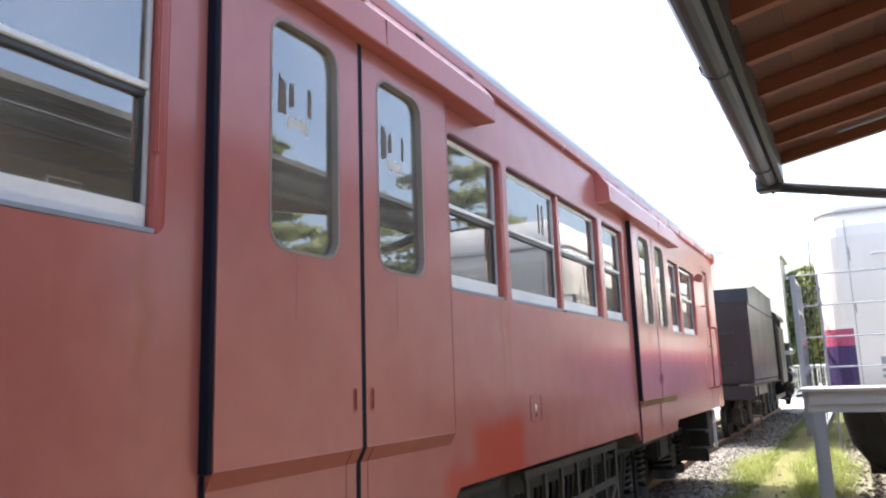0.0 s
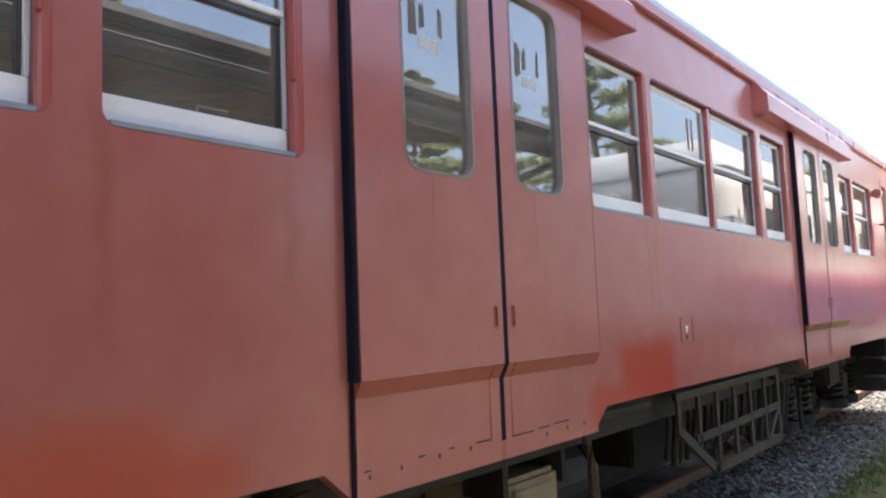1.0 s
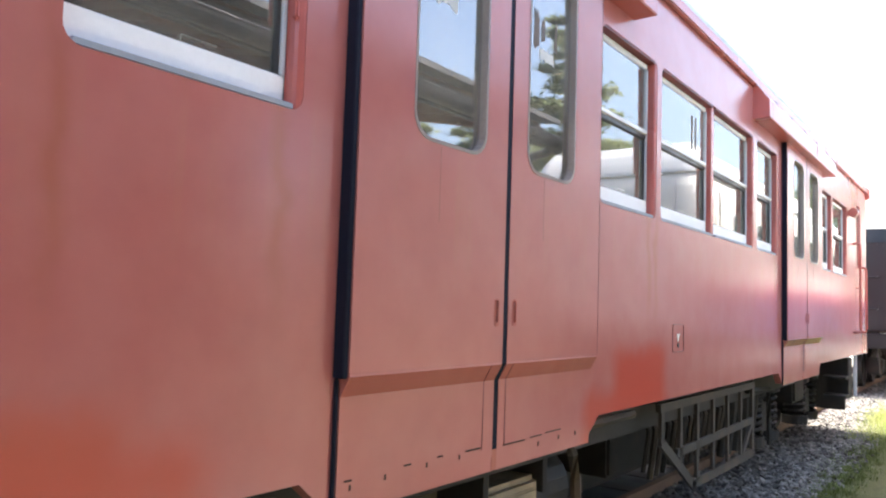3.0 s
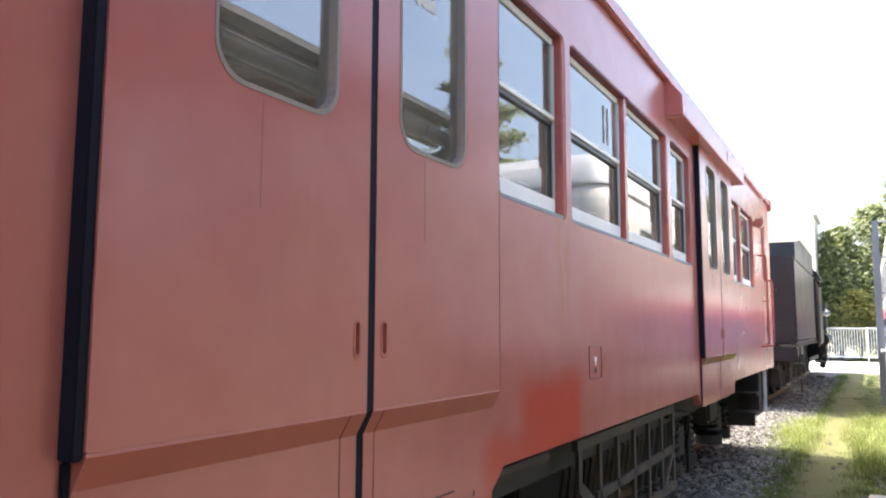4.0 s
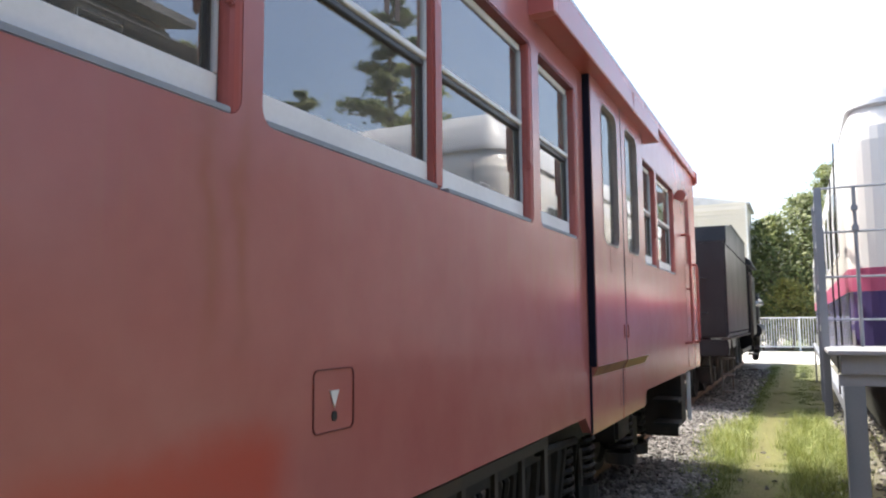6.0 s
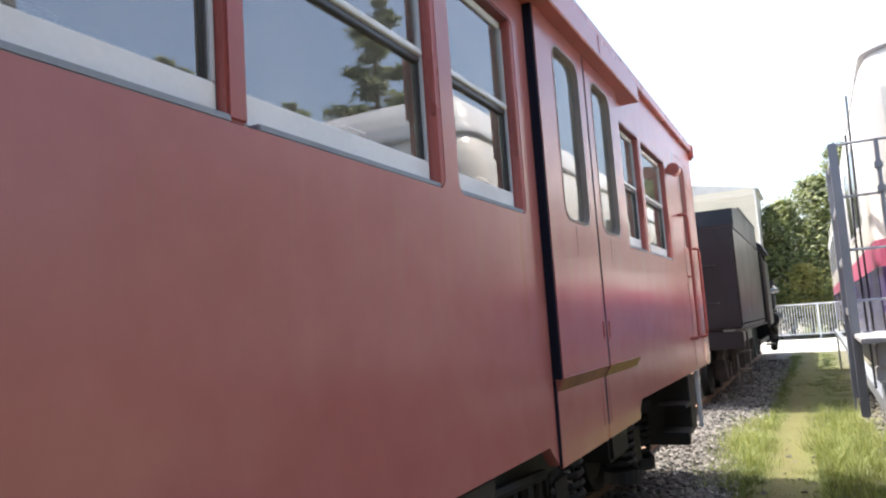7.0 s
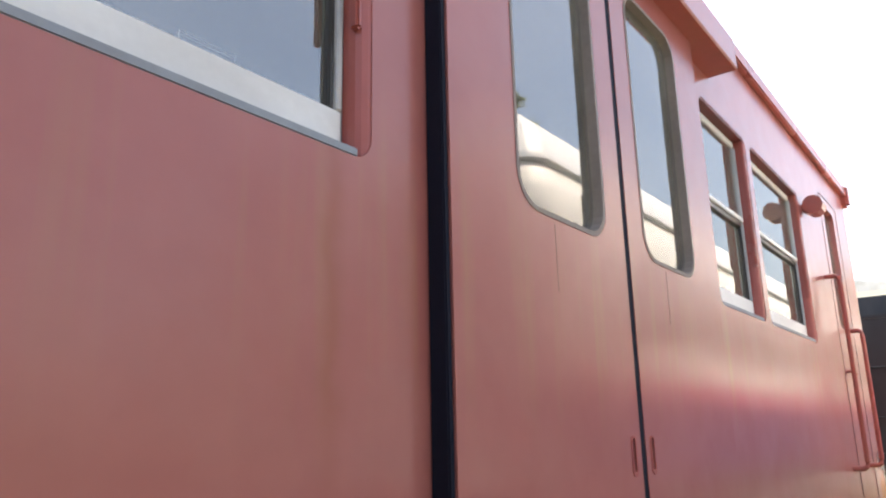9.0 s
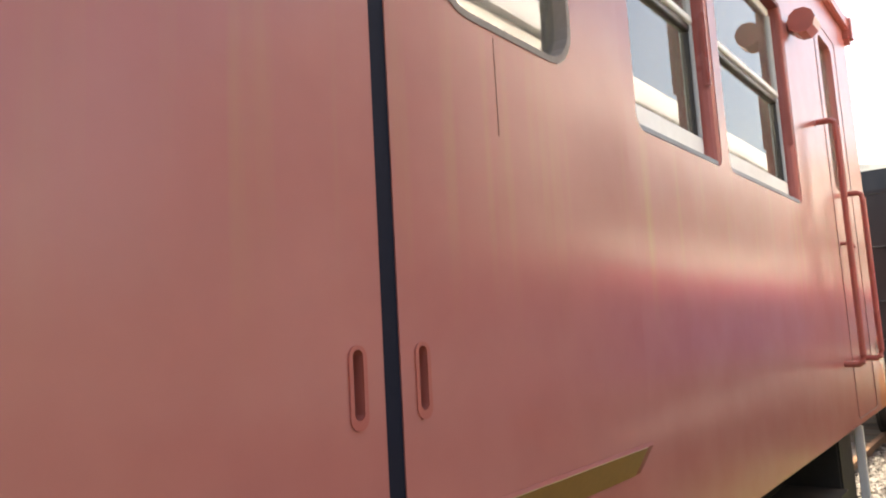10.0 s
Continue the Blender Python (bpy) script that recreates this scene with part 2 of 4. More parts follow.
    # Fresher patches; the last, orange one paints sunlight on the far lower corner.
    for y0, y1, z0, z1, c in ((3.74, 4.40, 1.0, 1.52, (0.47, 0.072, 0.046)), (3.38, 4.14, 1.0, 1.34, (0.46, 0.082, 0.055)), (-0.6, 1.22, 1.0, 1.48, (0.46, 0.10, 0.064)), (0.3, 1.42, 1.0, 1.38, (0.46, 0.088, 0.058)), (12.0, 12.4, 1.0, 1.42, (0.55, 0.12, 0.03))):
        out = blend(times(times(band(sep.outputs[1], y0 + 0.06, y1 + 0.06, 0.09), band(sep.outputs[2], z0, z1 + 0.06, 0.07)), 0.88), out, c)
    l.new(out, b.inputs["Base Color"])
    b.inputs["Specular IOR Level"].default_value = 0.56
    return m


RED_SIDE = side_paint()
for m in (RED_SIDE, RED):
    m.node_tree.nodes["Principled BSDF"].inputs["IOR"].default_value = 1.45


def leaf_material(name, a, b):
    """Foliage or grass between two colours, with some light passing through."""
    m = bpy.data.materials.new(name)
    m.use_nodes = True
    n, l = m.node_tree.nodes, m.node_tree.links
    p = n["Principled BSDF"]
    p.inputs["Roughness"].default_value = 0.6
    geo = n.new("ShaderNodeNewGeometry")
    mix = n.new("ShaderNodeMix")
    mix.data_type = "RGBA"
    l.new(geo.outputs["Random Per Island"], mix.inputs["Factor"])
    mix.inputs["A"].default_value, mix.inputs["B"].default_value = (*a, 1), (*b, 1)
    l.new(mix.outputs["Result"], p.inputs["Base Color"])
    tr = n.new("ShaderNodeBsdfTranslucent")
    l.new(mix.outputs["Result"], tr.inputs[0])
    ms = n.new("ShaderNodeMixShader")
    ms.inputs[0].default_value = 0.35
    l.new(p.outputs[0], ms.inputs[1])
    l.new(tr.outputs[0], ms.inputs[2])
    l.new(ms.outputs[0], n["Material Output"].inputs[0])
    return m


GRASS = leaf_material("sunlit_grass", (0.11, 0.155, 0.03), (0.30, 0.32, 0.09))
MOSS = leaf_material("mossy_short_grass", (0.055, 0.085, 0.015), (0.16, 0.19, 0.04))
LEAF = leaf_material("pine_green", (0.075, 0.105, 0.035), (0.23, 0.26, 0.09))
LEAF_LIGHT = leaf_material("yellow_green_shrub", (0.14, 0.16, 0.035), (0.30, 0.27, 0.07))


def ground_material():
    """Gravel by the track, a mossy trodden path, grass either side and bare earth beyond."""
    m = bpy.data.materials.new("gravel_moss_and_earth")
    m.use_nodes = True
    n, l = m.node_tree.nodes, m.node_tree.links
    p = n["Principled BSDF"]
    p.inputs["Roughness"].default_value = 0.9
    co = n.new("ShaderNodeTexCoord")
    sep = n.new("ShaderNodeSeparateXYZ")
    l.new(co.outputs["Object"], sep.inputs[0])
    wob = n.new("ShaderNodeTexNoise")
    wob.inputs["Scale"].default_value, wob.inputs["Detail"].default_value = 1.6, 8
    l.new(co.outputs["Object"], wob.inputs["Vector"])
    xw = n.new("ShaderNodeMath")
    xw.operation = "MULTIPLY_ADD"
    xw.inputs[1].default_value = 0.55
    l.new(wob.outputs[0], xw.inputs[0])
    l.new(sep.outputs[0], xw.inputs[2])
    ramp = n.new("ShaderNodeValToRGB")
    mr = n.new("ShaderNodeMapRange")
    mr.inputs["From Min"].default_value, mr.inputs["From Max"].default_value = -1.0, 3.0
    l.new(xw.outputs[0], mr.inputs["Value"])
    l.new(mr.outputs[0], ramp.inputs[0])
    e = ramp.color_ramp.elements
    # Unseen ground past the railcar, made pale to bounce light into its interior.
    e[0].position, e[0].color = 0.0, (0.36, 0.335, 0.28, 1)
    e[1].position, e[1].color = 1.0, (0.12, 0.112, 0.075, 1)
    for at, c in ((0.29, (0.16, 0.145, 0.12, 1)), (0.33, (0.07, 0.085, 0.022, 1)), (0.40, (0.078, 0.088, 0.018, 1)), (0.46, (0.088, 0.084, 0.021, 1)), (0.52, (0.088, 0.092, 0.02, 1)), (0.57, (0.07, 0.085, 0.022, 1)), (0.68, (0.09, 0.09, 0.035, 1)), (0.76, (0.12, 0.112, 0.075, 1))):
        k = e.new(at)
        k.color = c
    fine = n.new("ShaderNodeTexNoise")
    fine.inputs["Scale"].default_value, fine.inputs["Detail"].default_value = 22, 8
    l.new(co.outputs["Object"], fine.inputs["Vector"])
    fr = n.new("ShaderNodeMapRange")
    fr.inputs["To Min"].default_value, fr.inputs["To Max"].default_value = 0.45, 1.6
    l.new(fine.outputs[0], fr.inputs["Value"])
    hue = n.new("ShaderNodeHueSaturation")
    l.new(ramp.outputs[0], hue.inputs["Color"])
    l.new(fr.outputs[0], hue.inputs["Value"])
    l.new(hue.outputs[0], p.inputs["Base Color"])
    bp = n.new("ShaderNodeBump")
    bp.inputs["Strength"].default_value, bp.inputs["Distance"].default_value = 0.8, 0.03
    l.new(fine.outputs[0], bp.inputs["Height"])
    l.new(bp.outputs[0], p.inputs["Normal"])
    return m


# ---- building helpers ----
def part(name, bm, mat, parent=None, label="", smooth=False):
    """Links a bmesh as one mesh object, under a thing or a part if given."""
    me = bpy.data.meshes.new(name)
    bmesh.ops.recalc_face_normals(bm, faces=bm.faces)
    bm.to_mesh(me)
    bm.free()
    if smooth:
        for f in me.polygons:
            f.use_smooth = True
    me.materials.append(mat)
    ob = new(name, me)
    if mat == GLASS:
        ob.visible_shadow = False
    if parent:
        ob.parent = parent
    if label:
        tagged(ob, label)
    return ob


def thing(name, label, category, group="", kind=""):
    return tagged(new(name), label, category, group, kind)


def box(x0, x1, y0, y1, z0, z1, bm=None, bevel=0.0):
    made = bmesh.new() if bm is None else bm
    g = bmesh.ops.create_cube(made, size=1.0)
    for v in g["verts"]:
        v.co = Vector(((x0 + x1) / 2 + v.co.x * (x1 - x0), (y0 + y1) / 2 + v.co.y * (y1 - y0), (z0 + z1) / 2 + v.co.z * (z1 - z0)))
    if bevel:
        edges = list({e for v in g["verts"] for e in v.link_edges})
        bmesh.ops.bevel(made, geom=edges, offset=bevel, segments=2, affect="EDGES")
    return made


def rod(points, r, bm=None, n=8):
    """A round bar through the points."""
    made = bmesh.new() if bm is None else bm
    rings = []
    pts = [Vector(p) for p in points]
    for i, p in enumerate(pts):
        d = (pts[min(i + 1, len(pts) - 1)] - pts[max(i - 1, 0)]).normalized()
        a = d.orthogonal().normalized() if abs(d.z) > 0.9 else d.cross(Vector((0, 0, 1))).normalized()
        b = d.cross(a)
        rings.append([made.verts.new(p + r * (math.cos(k * math.tau / n) * a + math.sin(k * math.tau / n) * b)) for k in range(n)])
    for q, s in zip(rings, rings[1:]):
        for k in range(n):
            made.faces.new((q[k], q[(k + 1) % n], s[(k + 1) % n], s[k]))
    made.faces.new(rings[0][::-1])
    made.faces.new(rings[-1])
    return made


def wheel_shape(centre, r, width, bm=None, n=32):
    """A flanged disc on an axle along x."""
    made = bmesh.new() if bm is None else bm
    prof = [(-0.5, 0.0), (-0.5, 0.3), (-0.2, 0.42), (-0.2, 0.74), (-0.5, 0.82), (-0.5, 1.07), (-0.3, 1.07), (-0.22, 1.0), (0.5, 0.98), (0.5, 0.84), (0.15, 0.76), (0.15, 0.40), (0.4, 0.3), (0.4, 0.0)]
    rings = []
    for k in range(n):
        a = k * math.tau / n
        rings.append([made.verts.new(Vector(centre) + Vector((u * width, math.cos(a) * v * r, math.sin(a) * v * r))) for u, v in prof])
    for k in range(n):
        q, s = rings[k], rings[(k + 1) % n]
        for j in range(len(prof) - 1):
            made.faces.new((q[j], q[j + 1], s[j + 1], s[j]))
    bmesh.ops.remove_doubles(made, verts=made.verts, dist=0.0005)
    return made


def rounded(y0, y1, z0, z1, r, n=5):
    """A rounded rectangle as a loop of (y, z)."""
    loop = []
    for cy, cz, a0 in ((y1 - r, z1 - r, 0), (y0 + r, z1 - r, 90), (y0 + r, z0 + r, 180), (y1 - r, z0 + r, 270)):
        for k in range(n + 1):
            a = radians(a0 + 90 * k / n)
            loop.append((cy + r * math.cos(a), cz + r * math.sin(a)))
    return loop


def sheet(outer, holes, x0, x1, bm=None):
    """A slab in the y-z plane from x0 to x1 with openings through it."""
    made = bmesh.new()
    edges = []
    for loop in (outer, *holes):
        vs = [made.verts.new((x1, y, z)) for y, z in loop]
        edges += [made.edges.new((vs[i], vs[(i + 1) % len(vs)])) for i in range(len(vs))]
    bmesh.ops.triangle_fill(made, use_beauty=True, use_dissolve=False, edges=edges)
    got = bmesh.ops.extrude_face_region(made, geom=made.faces[:])
    bmesh.ops.translate(made, vec=(x0 - x1, 0, 0), verts=[v for v in got["geom"] if isinstance(v, bmesh.types.BMVert)])
    if bm is not None:
        me = bpy.data.meshes.new("joined")
        made.to_mesh(me)
        made.free()
        bm.from_mesh(me)
        bpy.data.meshes.remove(me)
        return bm
    return made


def sweep(loop, y0, y1, bm=None, caps=True):
    """A profile of (x, z) drawn along y."""
    made = bmesh.new() if bm is None else bm
    a = [made.verts.new((x, y0, z)) for x, z in loop]
    b = [made.verts.new((x, y1, z)) for x, z in loop]
    for i in range(len(loop)):
        j = (i + 1) % len(loop)
        made.faces.new((a[i], a[j], b[j], b[i]))
    if caps:
        made.faces.new(a[::-1])
        made.faces.new(b)
    return made


# ---- ground ----
GZ = 0.12
bm = bmesh.new()
bmesh.ops.create_grid(bm, x_segments=2, y_segments=2, size=2500)
bmesh.ops.translate(bm, vec=(0, 0, GZ), verts=bm.verts)
tagged(part("ground", bm, ground_material()), "gravel and mossy earth ground beside the rails", "ground", kind="structure")

# ---- track ----
TRACK = -1.43
track = thing("railway_track", "rusty rails on weathered wooden sleepers in ballast", "railway track", kind="structure")
for side in (-0.535, 0.535):
    prof = [(-0.06, 0.0), (0.06, 0.0), (0.06, 0.012), (0.012, 0.03), (0.012, 0.095), (0.033, 0.105), (0.033, 0.135), (0.025, 0.14), (-0.025, 0.14), (-0.033, 0.135), (-0.033, 0.105), (-0.012, 0.095), (-0.012, 0.03), (-0.06, 0.012)]
    part("rail", sweep([(TRACK + side + x, 0.13 + z) for x, z in prof], -14, 33), RAIL_STEEL, track)

# ---- red railcar ----
C0, C1, C2 = -2.68, 2.657, 7.996       # door centres
Y0, Y1 = -7.2, 12.3                   # ends of the body
ZB, ZT = 1.235, 3.485                     # skirt and gutter
WB, WT, WM = 2.235, 3.075, 2.672        # window bottom, top, meeting rail
DOORS = (C0, C1, C2)
EDGE = {C0: 0.803, C1: 0.803, C2: 0.806} # outer edge of each left leaf
DX, LX = 0.045, 0.012                  # faces of the upper and lower door leaves
car = thing("railcar", "faded vermilion diesel railcar with outside hung double doors", "railcar")
# openings in the side: one or two sashes each, (start, end)
SINGLE = [(3.53, 4.24), (6.355, 7.02), (8.95, 9.59), (9.665, 10.63), (1.04, 1.68), (-1.78, -1.09), (-4.32, -3.61), (-5.36, -4.40)]
DOUBLE = [(4.31, 6.25), (-1.02, 0.92)]
OPENINGS = SINGLE + DOUBLE
CAB = (11.42, 11.76)
RIGHT = 0.03                           # red jamb beside each sash
holes = [rounded(a, b, WB - 0.022, WT, 0.045) for a, b in OPENINGS] + [rounded(CAB[0], CAB[1], 2.38, 3.2, 0.05)]
holes += [rounded(c - 0.60, c + 0.60, 1.25, 3.2, 0.03) for c in DOORS]
outline = [(Y0, ZB), (C0 - 0.93, ZB), (C0 - 0.82, 1.14), (C0 + 0.72, 1.14), (C0 + 0.83, ZB), (C1 - 0.93, ZB), (C1 - 0.82, 1.14), (C1 + 0.77, 1.14), (C1 + 0.90, ZB), (C2 - 0.93, ZB), (C2 - 0.82, 1.14), (C2 + 0.77, 1.14), (C2 + 0.90, ZB), (Y1, ZB), (Y1, ZT), (Y0, ZT)]
part("side_wall", sheet(outline, holes, -0.05, 0.0), RED_SIDE, car)
part("side_wall", sheet(outline, holes, TRACK * 2, TRACK * 2 + 0.05), RED, car)
roof = []
for k in range(25):
    a = math.pi * k / 24
    roof.append((TRACK + 1.45 * math.cos(a), ZT + 0.02 + 0.46 * math.sin(a) ** 0.85))
inner = [(TRACK + (x - TRACK) * 0.965, z - 0.05) for x, z in roof[::-1]]
part("roof", sweep(roof + inner, Y0, Y1), ROOF_GREY, car, "grey domed roof", smooth=False)
for x0, x1 in ((0.0, 0.035), (2 * TRACK - 0.035, 2 * TRACK)):
    part("gutter", box(x0, x1, Y0, Y1 + 0.03, ZT - 0.03, ZT + 0.045, bevel=0.008), RED, car)
for ya, yb in ((Y0, Y0 + 0.06), (Y1 - 0.06, Y1)):
    made = bmesh.new()
    cs = [(-0.05, ZB), (-0.05, ZT)] + [(x * 0.98 + TRACK * 0.02, z - 0.005) for x, z in roof[1:-1]] + [(2 * TRACK + 0.05, ZT), (2 * TRACK + 0.05, ZB)]
    part("end_wall", sweep(cs, ya, yb, made), RED, car)
part("floor", box(2 * TRACK + 0.06, -0.06, Y0 + 0.07, Y1 - 0.07, 1.252, 1.29), INT_FLOOR, car)
for x0, x1 in ((-0.075, -0.066), (2 * TRACK + 0.066, 2 * TRACK + 0.075)):
    part("inner_lining", sheet([(Y0 + 0.08, 1.30), (Y1 - 0.08, 1.30), (Y1 - 0.08, 3.42), (Y0 + 0.08, 3.42)], [rounded(a - 0.015, b + 0.02, WB, WT + 0.01, 0.03) for a, b in OPENINGS] + [rounded(c - 0.62, c + 0.62, 1.31, 3.2, 0.03) for c in DOORS] + [rounded(CAB[0], CAB[1], 2.38, 3.2, 0.04)], x0, x1), INTERIOR, car)
for x in (-0.12, -0.24, -0.36, 2 * TRACK + 0.12, 2 * TRACK + 0.24, 2 * TRACK + 0.36):
    for a, b in ((C1 + 0.9, C2 - 0.95), (C0 + 0.9, C1 - 0.95)):
        part("luggage_rack_pipe", rod([(x, a, 2.98), (x, b, 2.98)], 0.011, n=6), ALU, car)
part("inner_ceiling", box(2 * TRACK + 0.06, -0.06, Y0 + 0.07, Y1 - 0.07, 3.42, 3.45), INTERIOR, car)


def sash_window(a, b, x, pull=True):
    """A two-sash window set back in an opening: pale rails, grey stiles and channels, and a finger pull."""
    s = 1 if x > -1 else -1

    def at(u):
        return x - s * u

    def bar(name, u0, u1, y0, y1, z0, z1, mat, bevel=0.0, label=""):
        p, q = sorted((at(u0), at(u1)))
        return part(name, box(p, q, y0, y1, z0, z1, bevel=bevel), mat, rim, label)

    p, q = sorted((at(0.066), at(0.044)))
    rim = part("window_frame", sheet(rounded(a - 0.012, b + 0.004, WB - 0.010, WT + 0.012, 0.012, 2), [rounded(a + 0.012, b - 0.010, WB + 0.012, WT - 0.012, 0.008, 2)], p, q), FRAME_GREY, car, "grey aluminium window frame")
    bar("bottom_rail", 0.060, 0.040, a + 0.004, b - 0.004, WB - 0.003, WB + 0.074, SILL, 0.004, "off-white bottom sash rail")
    bar("top_rail", 0.060, 0.042, a + 0.012, b - 0.012, WT - 0.045, WT - 0.014, SILL, 0.004)
    bar("meeting_rail", 0.056, 0.036, a + 0.012, b - 0.010, WM - 0.002, WM + 0.020, SILL, 0.003, "off-white meeting rail")
    bar("lower_sash_rail", 0.066, 0.046, a + 0.012, b - 0.012, WM - 0.026, WM - 0.003, FRAME_DARK, 0.003)
    bar("sash_stile", 0.064, 0.048, b - 0.030, b - 0.018, WB + 0.074, WM - 0.027, FRAME_DARK, 0.003)
    bar("channel", 0.052, 0.040, b - 0.017, b - 0.004, WB + 0.075, WM - 0.003, ALU_PALE, 0.002, "pale aluminium sash channel")
    bar("sash_stile", 0.054, 0.038, b - 0.020, b - 0.006, WM + 0.021, WT - 0.046, ALU_PALE, 0.002)
    bar("pane", 0.052, 0.048, a + 0.010, b - 0.012, WM, WT - 0.03, GLASS)
    bar("pane", 0.064, 0.060, a + 0.010, b - 0.020, WB + 0.05, WM - 0.01, GLASS)
    if pull and s > 0:
        c = (a + b) / 2 + 0.05
        part("sash_pull", rod([(at(0.066), c - 0.05, WB + 0.06), (at(0.068), c - 0.05, WB + 0.10), (at(0.068), c + 0.05, WB + 0.10), (at(0.066), c + 0.05, WB + 0.06)], 0.005, n=5), SILL, rim, "pale wire finger pull")
    return rim


def jamb_shape(b, z0, z1):
    """The rounded red reveal at the far side of an opening."""
    loop = [(-0.052, b + 0.004), (-0.052, b - RIGHT), (-0.030, b - RIGHT), (-0.016, b - RIGHT + 0.003), (-0.007, b - RIGHT + 0.010), (-0.003, b - 0.008), (-0.002, b + 0.004)]
    made = bmesh.new()
    lo = [made.verts.new((x, y, z0)) for x, y in loop]
    hi = [made.verts.new((x, y, z1)) for x, y in loop]
    for k in range(len(loop)):
        q = (k + 1) % len(loop)
        made.faces.new((lo[k], lo[q], hi[q], hi[k]))
    made.faces.new(lo)
    made.faces.new(hi)
    return made


for a, b in OPENINGS:
    wide = (a, b) in DOUBLE
    middle = (a + b) / 2 - 0.012
    spans = [(a, middle - 0.033), (middle + 0.033, b - RIGHT)] if wide else [(a, b - RIGHT)]
    for k, (p, q) in enumerate(spans):
        r = sash_window(p, q, 0.0)
        part("sill_ledge", box(-0.040, -0.002, p + 0.020, q - 0.001, WB - 0.021, WB - 0.0035, bevel=0.003), LEDGE, r, "dull blue-grey sill ledge")
        # Shade under the head of the opening, put into the reveal's dark red.
        part("shaded_top_reveal", box(-0.05, -0.003, p, q + 0.02, WT - 0.012, WT + 0.004), RED_DARK, r)
        sash_window(p, q, 2 * TRACK)
    part("jamb", jamb_shape(b, WB - 0.024, WT + 0.004), RED, r, "vermilion rounded window jamb")
    part("sash_stop", box(-0.022, -0.001, b - RIGHT - 0.008, b - RIGHT + 0.008, WM - 0.21, WT - 0.01, bevel=0.005), RED, r)
    if wide:
        part("mullion", box(-0.062, -0.012, middle - 0.033, middle + 0.033, WB - 0.012, WT + 0.004, bevel=0.008), RED, r, "vermilion mullion between two sashes")

PZ = 1.657                             # foot of the finger pulls
for c in DOORS:
    # door gear cover
    cover = [(0.0, 3.205), (0.118, 3.205), (0.124, 3.212), (0.12, 3.345), (0.03, 3.465), (0.0, 3.465)]
    part("door_gear_cover", sweep(cover, c - 1.77, c + (1.25 if c == C1 else 1.12)), RED, car)
    for lo, hi, name in ((c - EDGE[c], c - 0.016, "left"), (c + 0.016, c + 0.778, "right")):
        hy = c - 0.062 if name == "left" else c + 0.058
        upper = rounded(lo, hi, 1.517, 3.30, 0.004, 1)
        wa, wb = (c - 0.562, c - 0.158) if name == "left" else (c + 0.126, c + 0.520)
        if c == C2:
            wb += 0.028
        door = part("door_leaf", sheet(upper, [rounded(wa, wb, 2.235, 3.108, 0.085), rounded(hy - 0.0085, hy + 0.0085, PZ, PZ + 0.082, 0.008)], -0.004, DX), RED_SIDE, car, "outside hung vermilion sliding door leaf")
        part("window_gasket", sheet(rounded(wa - 0.002, wb + 0.003, 2.231, 3.112, 0.086), [rounded(wa + 0.007, wb - 0.009, 2.243, 3.100, 0.079)], DX - 0.035, DX + 0.002), GASKET, door, "weathered grey window gasket")
        part("pane", sheet(rounded(wa + 0.006, wb - 0.006, 2.241, 3.102, 0.08), [], DX - 0.030, DX - 0.026), GLASS, door)
        # lower part of the leaf, tucked in below an overhanging lip
        prof = [(-0.004, 1.5165), (DX, 1.5165), (DX + 0.001, 1.510), (LX + 0.001, 1.452), (LX, 1.21), (LX - 0.003, 1.128), (-0.004, 1.128)]
        part("lower_panel", sweep(prof, lo, hi), RED_SIDE, door)
        if c == C2:
            made = bmesh.new()
            for x, z in ((DX + 0.0025, 1.509), (LX + 0.0035, 1.452)):
                for y in ((lo + 0.01, hi - 0.03) if name == "right" else (lo + 0.02, hi - 0.01)):
                    made.verts.new((x, y, z))
            made.verts.ensure_lookup_table()
            v = made.verts
            made.faces.new((v[0], v[1], v[3], v[2]))
            got = bmesh.ops.extrude_face_region(made, geom=made.faces[:])
            bmesh.ops.translate(made, vec=(-0.003, 0, 0.002), verts=[q for q in got["geom"] if isinstance(q, bmesh.types.BMVert)])
            part("warning_stripe", made, YELLOW_WORN if name == "left" else YELLOW, door, "dirty yellow painted stripe")
        part("inner_frame", sheet(rounded(wa - 0.012, wb + 0.012, 2.223, 3.120, 0.09), [rounded(wa + 0.016, wb - 0.018, 2.262, 3.09, 0.07)], -0.03, -0.005), SILL, door, "cream inner window frame")
        # The slot's inner shade is painted into this dark back plate.
        part("pull_recess", sheet(rounded(hy - 0.0105, hy + 0.0105, PZ - 0.004, PZ + 0.086, 0.010), [], DX - 0.022, DX - 0.016), RED_DARK, door, "dark recessed finger pull")
        part("pull_rim", sheet(rounded(hy - 0.015, hy + 0.015, PZ - 0.012, PZ + 0.087, 0.0145), [rounded(hy - 0.0085, hy + 0.0085, PZ, PZ + 0.082, 0.008)], DX, DX + 0.0022), RED, door)
        edge = hi - 0.07 if name == "left" else lo + 0.045
        part("panel_seam", box(LX - 0.006, LX + 0.0012, edge, edge + 0.005, 1.21, 1.45), RED_DARK, door)
        part("panel_seam", sheet([(edge, 1.45), (edge + 0.005, 1.45), (edge + 0.005, 1.509), (edge, 1.509)], [], -0.0012, 0.0), RED_DARK, door).data.transform(Matrix(((1, 0, (DX - LX) / 0.058, LX + 0.0022 - 1.452 * (DX - LX) / 0.058), (0, 1, 0, 0), (0, 0, 1, 0), (0, 0, 0, 1))))
